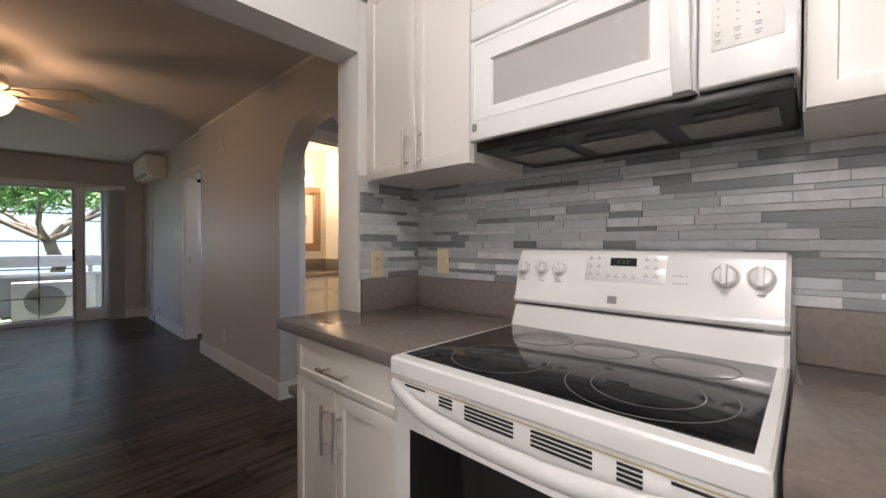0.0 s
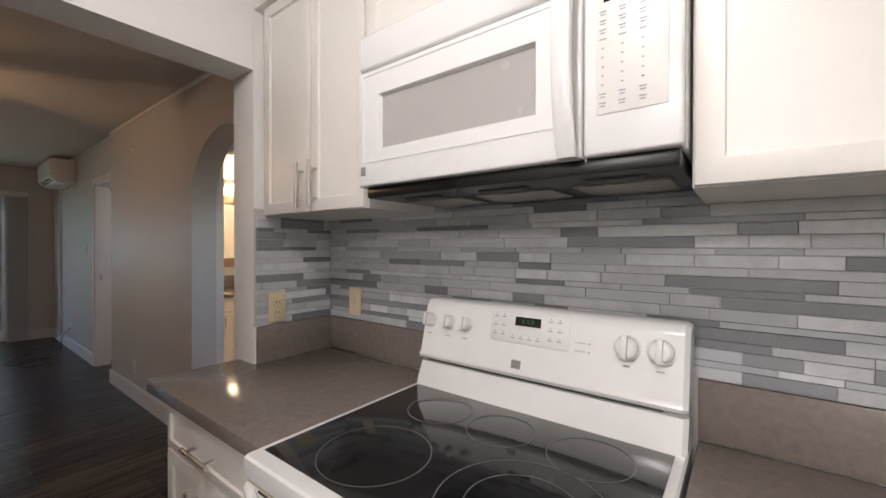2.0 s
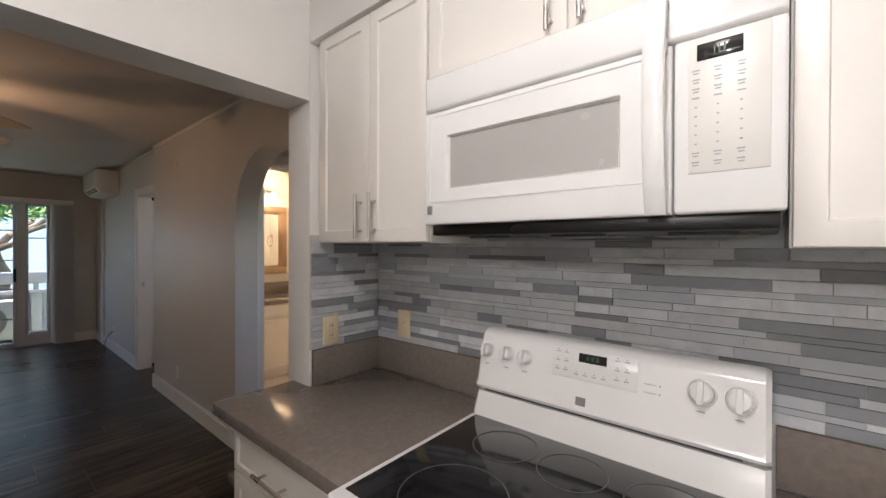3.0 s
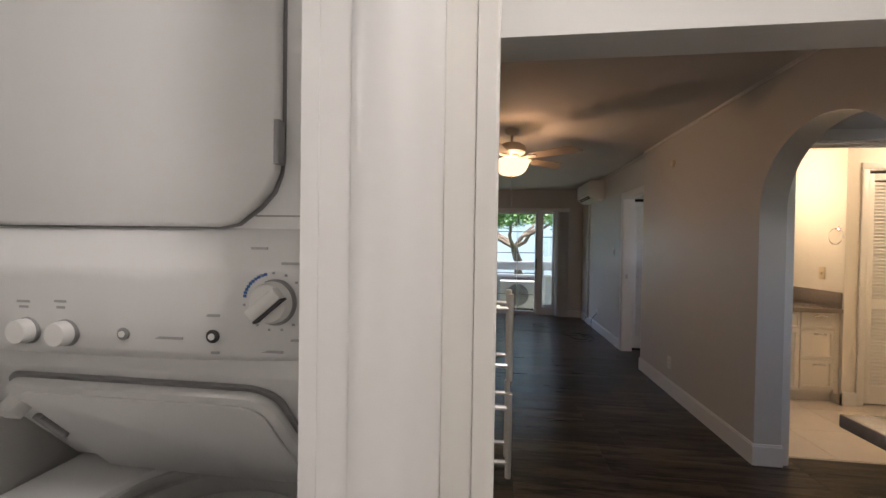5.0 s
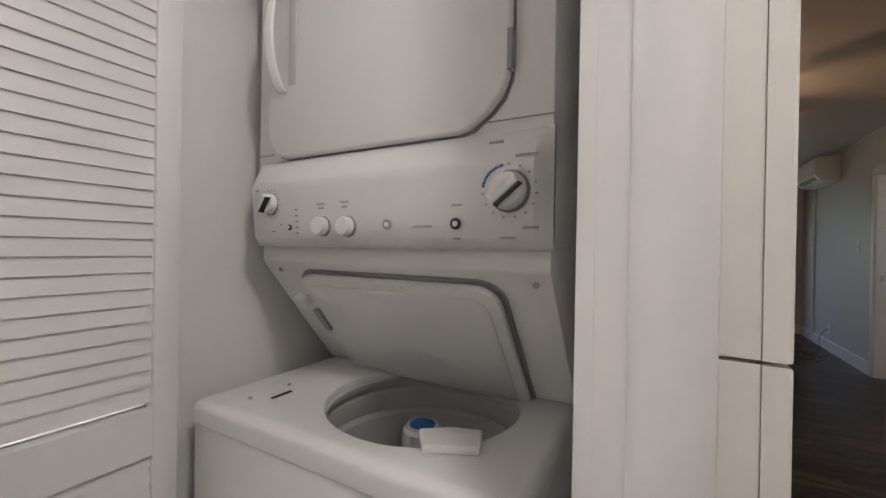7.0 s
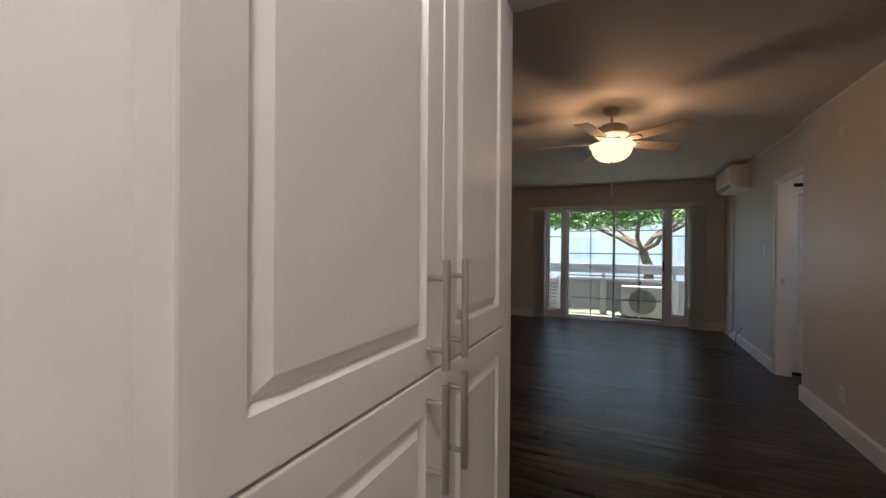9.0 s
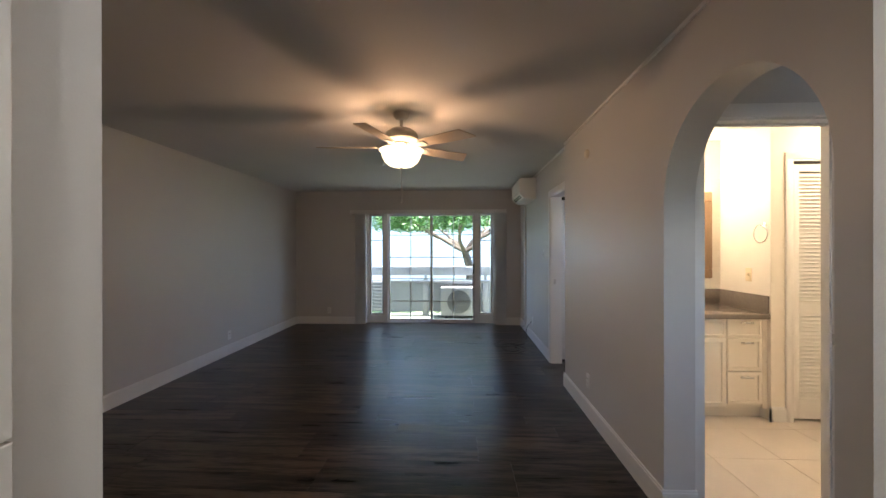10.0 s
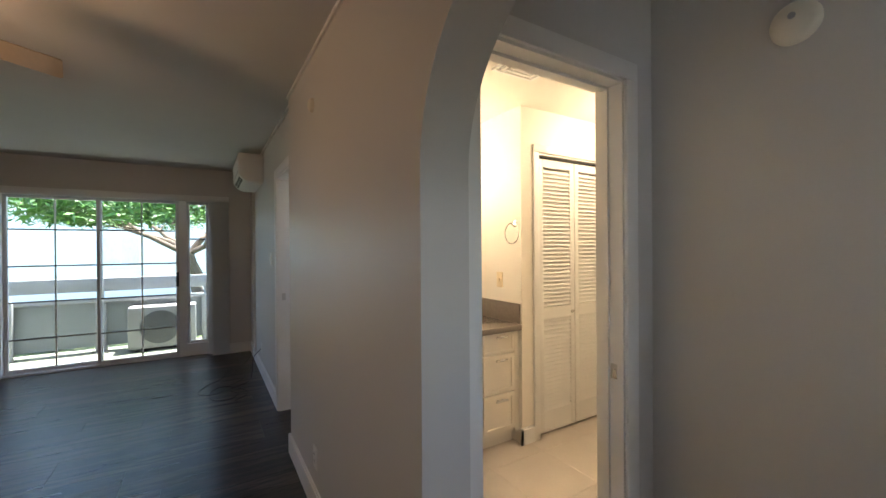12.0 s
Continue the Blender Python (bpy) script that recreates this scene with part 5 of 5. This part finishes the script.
def vanity_front(name, y0, y1, z0, z1, rail, hz=None, hy=None):
    d = part(name, swap_xy(shaker(y0, y1, z0, z1, 0.0, rail=rail), VX), CAB_B, vanity)
    if hz:
        pull(d, hz, VX + 0.026, hy - 0.05, hy + 0.05, 0.026, along="y", axis="x", r=0.007)
    return d


for z0, z1, hz, rl in ((0.672, 0.822, 0.795, 0.03), (0.397, 0.664, 0.632, 0.04), (0.125, 0.389, 0.35, 0.04)):
    vanity_front("drawer", 2.52, 2.797, z0, z1, rl, hz, 2.66)
for a in (2.107, 1.694):
    vanity_front("drawer", a, a + 0.405, 0.672, 0.818, 0.03)
    d = vanity_front("door", a, a + 0.405, 0.10, 0.664, 0.05)
    pull(d, VX + 0.026, a + (0.36 if a < 2 else 0.045), 0.52, 0.62, 0.026, axis="x", r=0.005)
vtop = thing("bathroom_countertop", (-4.24, 2.2, 0.826), "taupe quartz vanity top with upstands", "countertop")
part("slab", solid(-4.538, VX + 0.035, 1.60, 2.838, 0.826, 0.868, 0.004), QUARTZ, vtop)
part("upstand", solid(-4.538, VX + 0.02, 2.822, 2.838, 0.868, 1.012, 0.002), QUARTZ, vtop)
part("upstand", solid(-4.538, -4.522, 1.60, 2.822, 0.868, 1.012, 0.002), QUARTZ, vtop)
mirror = thing("mirror", (-4.53, 2.3, 1.12), "wall mirror in a carved brown wooden frame", "mirror")
for a in ((1.86, 2.75, 1.86, 1.945), (1.86, 2.75, 1.115, 1.20), (1.86, 1.945, 1.20, 1.86), (2.665, 2.75, 1.20, 1.86)):
    part("frame", solid(-4.54, -4.512, *a, 0.008, 3), WOODFRAME, mirror)
for a in ((1.945, 2.665, 1.845, 1.86), (1.945, 2.665, 1.20, 1.215), (1.945, 1.96, 1.215, 1.845), (2.65, 2.665, 1.215, 1.845)):
    part("inner_bead", solid(-4.538, -4.518, *a, 0.004, 2), WOODFRAME, mirror)
part("glass", joined((-4.5385, -4.533, 1.95, 2.66, 1.205, 1.855)), MIRROR, mirror, "silvered mirror glass")
vlight = thing("vanity_light", (-4.54, 2.3, 2.1), "bathroom wall light with three lit shades", "wall light")
part("bar", solid(-4.54, -4.505, 1.95, 2.65, 2.06, 2.13, 0.006), NICKEL, vlight)
for y in (2.06, 2.30, 2.54):
    sh = part("shade", lathe([(0.026, 0.10), (0.05, 0.0), (0.046, 0.0), (0.022, 0.098), (0.026, 0.10)], 28, Matrix.Translation((-4.44, y, 2.0))), SHADE, vlight)
    sh.visible_shadow = False
    bm = bmesh.new()
    rod(bm, (-4.51, y, 2.10), (-4.44, y, 2.10), 0.008)
    part("arm", bm, NICKEL, vlight)
ring_ = thing("towel_ring", (-3.99, 2.84, 1.59), "chrome towel ring on the bathroom wall", "towel ring")
part("rose", lathe([(0, 0.03), (0.010, 0.03), (0.012, 0.010), (0.024, 0.006), (0.024, 0), (0, 0)], 24, Matrix.Translation((-3.99, 2.84, 1.592)) @ Matrix.Rotation(radians(90), 4, "X")), CHROME, ring_)
bm = bmesh.new()
tor = []
for i in range(40):
    a = 2 * math.pi * i / 40
    tor.append([bm.verts.new((-3.99 + (0.074 + 0.0045 * math.cos(2 * math.pi * k / 8)) * math.sin(a), 2.808 + 0.0045 * math.sin(2 * math.pi * k / 8), 1.522 + (0.074 + 0.0045 * math.cos(2 * math.pi * k / 8)) * math.cos(a))) for k in range(8)])
for i in range(40):
    p, q = tor[i], tor[(i + 1) % 40]
    for k in range(8):
        bm.faces.new((p[k], p[(k + 1) % 8], q[(k + 1) % 8], q[k]))
bmesh.ops.recalc_face_normals(bm, faces=bm.faces[:])
part("ring", bm, CHROME, ring_)
bvent = thing("ceiling_vent", (-3.42, 2.45, 2.44), "square white ceiling vent with nested frames", "vent")
for i in range(4):
    a = 0.15 - 0.038 * i
    part("louvre", joined((-3.42 - a, -3.42 + a, 2.45 - a, 2.45 - a + 0.018, 2.428 - 0.003 * i, 2.439), (-3.42 - a, -3.42 + a, 2.45 + a - 0.018, 2.45 + a, 2.428 - 0.003 * i, 2.439), (-3.42 - a, -3.42 - a + 0.018, 2.45 - a + 0.018, 2.45 + a - 0.018, 2.428 - 0.003 * i, 2.439), (-3.42 + a - 0.018, -3.42 + a, 2.45 - a + 0.018, 2.45 + a - 0.018, 2.428 - 0.003 * i, 2.439)), TRIM, bvent)
part("backing", joined((-3.56, -3.28, 2.31, 2.59, 2.4365, 2.4395)), GREYMARK, bvent)

# ---- balcony and garden ----
setting("ground", solid(-400, -8.15, -300, 300, -0.75, -0.55), GRASS, "green lawn beyond the balcony", "ground")
setting("balcony_slab", solid(-9.75, -8.14, -6.0, 6.0, -0.30, -0.10), TURF, "balcony floor with green turf in the sun", "balcony")
# added slab out of view; its edge sets how far the sun reaches
setting("balcony_sun_block", solid(-8.55, -8.14, -6.0, 6.0, 2.60, 2.80), CONCRETE, "unseen slab over the balcony door, cut short to let sun in", "balcony")
setting("outer_wall", joined((-8.26, -8.14, -6.0, -2.87, -0.3, 2.8), (-8.26, -8.14, 1.56, 6.0, -0.3, 2.8)), HOUSE_W, "white outer wall beside the balcony door", "wall")
rail = thing("balcony_railing", (-9.55, 0, -0.10), "grey panelled balcony railing with white posts and top band", "railing")
for i in range(-4, 5):
    y0 = -0.45 + 1.35 * i
    part("post", solid(-9.60, -9.48, y0 - 0.065, y0 + 0.065, -0.10, 0.68, 0.004), PARAPET_W, rail)
    part("panel", solid(-9.57, -9.53, y0 + 0.065, y0 + 1.285, -0.02, 0.64), PARAPET, rail)
    part("short_post", solid(-9.57, -9.52, y0 - 0.03, y0 + 0.03, 0.68, 0.80), PARAPET_W, rail)
part("cap", solid(-9.62, -9.46, -6.0, 6.0, 0.64, 0.69, 0.004), PARAPET_W, rail)
part("top_band", solid(-9.58, -9.50, -6.0, 6.0, 0.80, 1.00, 0.006), PARAPET_W, rail)
cond = thing("condenser", (-9.28, 0.33, -0.10), "pale outdoor condenser unit with a round fan grille", "condenser")
part("case", solid(-9.44, -9.13, -0.09, 0.76, -0.06, 0.56, 0.012, 3), CONDENSER, cond)
part("foot", solid(-9.43, -9.14, 0.0, 0.06, -0.10, -0.06), BLACK, cond)
part("foot", solid(-9.43, -9.14, 0.60, 0.66, -0.10, -0.06), BLACK, cond)
gr = part("grille", lathe([(0.0, 0.004), (0.24, 0.004), (0.25, 0.0), (0.0, 0.0)], 48, Matrix.Translation((-9.13, 0.30, 0.25)) @ Matrix.Rotation(radians(90), 4, "Y")), GRILLE, cond, "round dark fan grille")
for r in (0.05, 0.09, 0.13, 0.17, 0.21, 0.245):
    bm = lathe([(r - 0.003, 0.005), (r + 0.003, 0.005), (r + 0.003, 0.010), (r - 0.003, 0.010), (r - 0.003, 0.005)], 40, Matrix.Translation((-9.13, 0.30, 0.25)) @ Matrix.Rotation(radians(90), 4, "Y"))
    part("wire", bm, GRILLE, gr)
# louvred side screen beyond the left light
screen = thing("louvred_screen", (-9.3, -1.75, -0.10), "white slatted privacy screen on the balcony", "screen")
for i in range(9):
    part("slat", solid(-9.44, -9.40, -2.6, -1.42, 0.02 + 0.075 * i, 0.065 + 0.075 * i, 0.003, m=None), PARAPET_W, screen)
part("post", solid(-9.45, -9.39, -1.42, -1.36, -0.10, 0.72), PARAPET_W, screen)
part("post", solid(-9.45, -9.39, -2.66, -2.60, -0.10, 0.72), PARAPET_W, screen)

house = thing("house", (-22, 4, -0.55), "long white two-storey neighbouring house in full daylight", "house")
part("wall", solid(-30, -22, -22, 24, -0.55, 6.2), HOUSE_W, house)
bm = bmesh.new()
rp = [(-30.6, 6.2), (-21.4, 6.2), (-26, 8.6)]
fa = [bm.verts.new((x, -22.6, z)) for x, z in rp]
fb = [bm.verts.new((x, 24.6, z)) for x, z in rp]
for i in range(3):
    bm.faces.new((fa[i], fa[(i + 1) % 3], fb[(i + 1) % 3], fb[i]))
bm.faces.new(fa[::-1])
bm.faces.new(fb)
bmesh.ops.recalc_face_normals(bm, faces=bm.faces[:])
part("roof", bm, ROOF, house)
for y in (-15.5, -11.0, -6.5, -2.0, 2.8, 7.0, 12.0, 17.0):
    for z in (0.7, 3.7):
        w = part("window", solid(-22.04, -21.96, y - 0.65, y + 0.65, z, z + 1.3), TRIM, house)
        part("pane", joined((-21.975, -21.95, y - 0.57, y - 0.03, z + 0.08, z + 1.22)), HOUSE_GL, w)
        part("pane", joined((-21.975, -21.95, y + 0.03, y + 0.57, z + 0.08, z + 1.22)), HOUSE_GL, w)


part("sign", solid(-21.99, -21.93, -5.60, -5.28, 1.45, 2.05, 0.01), REDMARK, house, "small red panel on the white wall")


def tree(name, at, h, spread, leaves, seed, label, low):
    rng = random.Random(seed)
    root = thing(name, at, label, "tree")
    bm = bmesh.new()
    base = Vector(at)
    tips = []

    def limb(a, b, r0, r1, n=6):
        p = a
        for i in range(n):
            q = a.lerp(b, (i + 1) / n) + Vector((rng.uniform(-1, 1), rng.uniform(-1, 1), rng.uniform(-0.4, 0.4))) * 0.05 * (b - a).length
            rod(bm, p, q, r0 + (r1 - r0) * i / n, 8, r0 + (r1 - r0) * (i + 1) / n)
            p = q
        return p
    fork = limb(base, base + Vector((0.1, -0.15, h * 0.36)), 0.17, 0.13)
    for i in range(7):
        a = i * 0.9 + rng.uniform(-0.2, 0.2)
        end = fork + Vector((math.cos(a) * spread * rng.uniform(0.45, 0.8), math.sin(a) * spread * rng.uniform(0.5, 0.95), h * rng.uniform(0.16, 0.5)))
        tip = limb(fork, end, 0.075, 0.03)
        tips.append(tip)
        for j in range(4):
            b = a + rng.uniform(-1.0, 1.0)
            s = tip.lerp(fork, rng.uniform(0.05, 0.5))
            tips.append(limb(s, s + Vector((math.cos(b), math.sin(b), rng.uniform(-0.1, 0.6))) * spread * 0.4, 0.026, 0.008, 4))
    part("trunk", bm, BARK, root)
    verts, faces = [], []
    for i in range(leaves):
        c = rng.choice(tips) + Vector((rng.gauss(0, 1), rng.gauss(0, 1), rng.gauss(0, 0.6))) * spread * 0.15
        if c.z < low:
            continue
        d = Vector((rng.uniform(-1, 1), rng.uniform(-1, 1), rng.uniform(-0.7, 0.4))).normalized()
        s = d.cross(Vector((rng.uniform(-1, 1), rng.uniform(-1, 1), 1))).normalized()
        L, W = rng.uniform(0.09, 0.17), rng.uniform(0.02, 0.04)
        k = len(verts)
        verts += [tuple(c - d * L), tuple(c + s * W), tuple(c + d * L), tuple(c - s * W)]
        faces.append((k, k + 1, k + 2, k + 3))
    me = bpy.data.meshes.new("crown")
    me.from_pydata([tuple(Vector(v) - base) for v in verts], [], faces)
    me.materials.append(LEAF)
    ob = new("crown", me)
    ob.parent = root


tree("tree", (-14.6, 0.75, -0.55), 5.2, 3.0, 15000, 5, "spreading green garden tree with a leaning trunk", 2.0)
tree("tree", (-16.5, 5.6, -0.55), 5.6, 2.6, 6000, 9, "leafy green tree beside the white house", 1.2)
for i, (x, y, s) in enumerate(((-12.2, -1.9, 0.42), (-12.0, 0.2, 0.36), (-12.3, 1.9, 0.46), (-12.1, 3.6, 0.5), (-12.4, -4.2, 0.5))):
    rng = random.Random(20 + i)
    verts, faces = [], []
    for k in range(900):
        v = Vector((rng.gauss(0, 1), rng.gauss(0, 1), rng.gauss(0, 1))).normalized() * s * rng.uniform(0.5, 1.05)
        c = Vector((v.x, v.y * 1.5, abs(v.z) * 1.5 + 0.15))
        d = Vector((rng.uniform(-1, 1), rng.uniform(-1, 1), rng.uniform(-0.3, 1))).normalized()
        q = d.cross(Vector((rng.uniform(-1, 1), 0.3, 1))).normalized()
        L, W = 0.07, 0.022
        n0 = len(verts)
        verts += [tuple(c - d * L), tuple(c + q * W), tuple(c + d * L), tuple(c - q * W)]
        faces.append((n0, n0 + 1, n0 + 2, n0 + 3))
    me = bpy.data.meshes.new("shrub")
    me.from_pydata(verts, [], faces)
    me.materials.append(LEAF)
    ob = new("shrub", me)
    ob.location = (x, y, -0.55)
    tagged(ob, "low leafy green garden shrub behind the railing", "shrub", "garden shrubs")

# ---- floor planks ----
plank_meshes = {}


def plank(x, y0, y1, w=0.1786):
    key = (round(y1 - y0, 2), w)
    if key not in plank_meshes:
        bm = bmesh.new()
        box(bm, -w / 2, w / 2, -(y1 - y0) / 2 + 0.0006, (y1 - y0) / 2 - 0.0006, -0.006, 0)
        top = [e for e in bm.edges if all(v.co.z > -0.001 for v in e.verts)]
        bmesh.ops.bevel(bm, geom=top, offset=0.0007, segments=1, affect="EDGES")
        plank_meshes[key] = finish("plank", bm, PLANK, smooth=False)
    ob = new("plank", plank_meshes[key])
    ob.location = (x, (y0 + y1) / 2, 0)
    ob.parent = floor


rng = random.Random(4)
x = -7.98
while x < 2.25:
    far = 1.62
    if -2.85 < x < -1.0:
        far = 2.6
    elif -5.6 < x < -4.7:
        far = 2.7
    elif x < -4.7:
        far = 1.56
    near = -3.32 if x > -0.6 else -2.80
    y = near - rng.choice((0.0, 0.2, 0.41, 0.61, 0.81, 1.02))
    while y < far:
        a, b = max(y, near), min(y + 1.22, far)
        if b - a > 0.02:
            plank(x, a, b)
        y += 1.22
    x += 0.1792

# ---- bathroom floor tiles ----
bm = solid(-0.2235, 0.2235, -0.2235, 0.2235, -0.004, 0.0, 0.0008, 1)
tile_me = finish("tile", bm, BATHTILE, smooth=False)
for i in range(4):
    for k in range(7):
        ob = new("tile", tile_me)
        ob.parent = bath_floor
        ob.location = (-3.0 - 0.225 - i * 0.449 + 0.11, 1.79 + 0.449 * k, 0)

# ---- mosaic splashback ----
wall_mosaic = setting("splashback", solid(-1.18, 1.6, 1.379, 1.386, 1.052, 1.52), GROUT, "grey glass and marble strip mosaic splashback", "splashback")
stub_mosaic = setting("splashback_end", solid(-1.181, -1.174, 1.035, 1.379, 1.052, 1.50), GROUT, "grey glass and marble strip mosaic on the partition", "splashback")
strip_meshes = {}
rng = random.Random(11)


def strip(parent, along, at, z, length, h, material, flat):
    key = (round(length, 3), round(h, 3), material.name, flat)
    if key not in strip_meshes:
        bm = bmesh.new()
        L, H = length / 2 - 0.0007, h / 2 - 0.0007
        if flat:
            box(bm, -L, L, -0.0065, 0, -H, H)
        else:
            box(bm, 0, 0.0065, -L, L, -H, H)
        bmesh.ops.bevel(bm, geom=[e for e in bm.edges if e.calc_length() > 0.008], offset=0.0006, segments=1, affect="EDGES")
        strip_meshes[key] = finish("tile", bm, material, smooth=False)
    ob = new("tile", strip_meshes[key])
    ob.parent = parent
    ob.location = (at, 1.379, z) if flat else (-1.174, at, z)


row_heights = []
z = 1.053
while z < 1.515:
    h = (0.0285, 0.0155, 0.0285, 0.0205, 0.0285, 0.0155, 0.0285)[len(row_heights) % 7]
    row_heights.append((z, h))
    z += h
for flat, lo, hi, parent, ztop in ((True, -1.1735, 1.1, wall_mosaic, 1.52), (False, 1.037, 1.372, stub_mosaic, 1.495)):
    for z, h in row_heights:
        if z + h > ztop:
            continue
        a = lo - rng.choice((0, 0.04, 0.08))
        last = None
        while a < hi - 0.004:
            length = rng.choice((0.10, 0.15, 0.15, 0.20, 0.30)) if h < 0.03 else rng.choice((0.10, 0.15, 0.20, 0.20, 0.30))
            s, e = max(a, lo), min(a + length, hi)
            if hi - e < 0.02:
                e = hi
            if e - s > 0.004:
                pick = rng.random()
                material = TILE_D if pick < (0.20 if h > 0.025 else 0.42) else TILE_L if pick < 0.72 else TILE_M
                if material is TILE_D and last is TILE_D and rng.random() < 0.7:
                    material = TILE_L
                strip(parent, 0, (s + e) / 2, z + h / 2, round((e - s) * 500) / 500, h, material, flat)
                last = material
            a += length
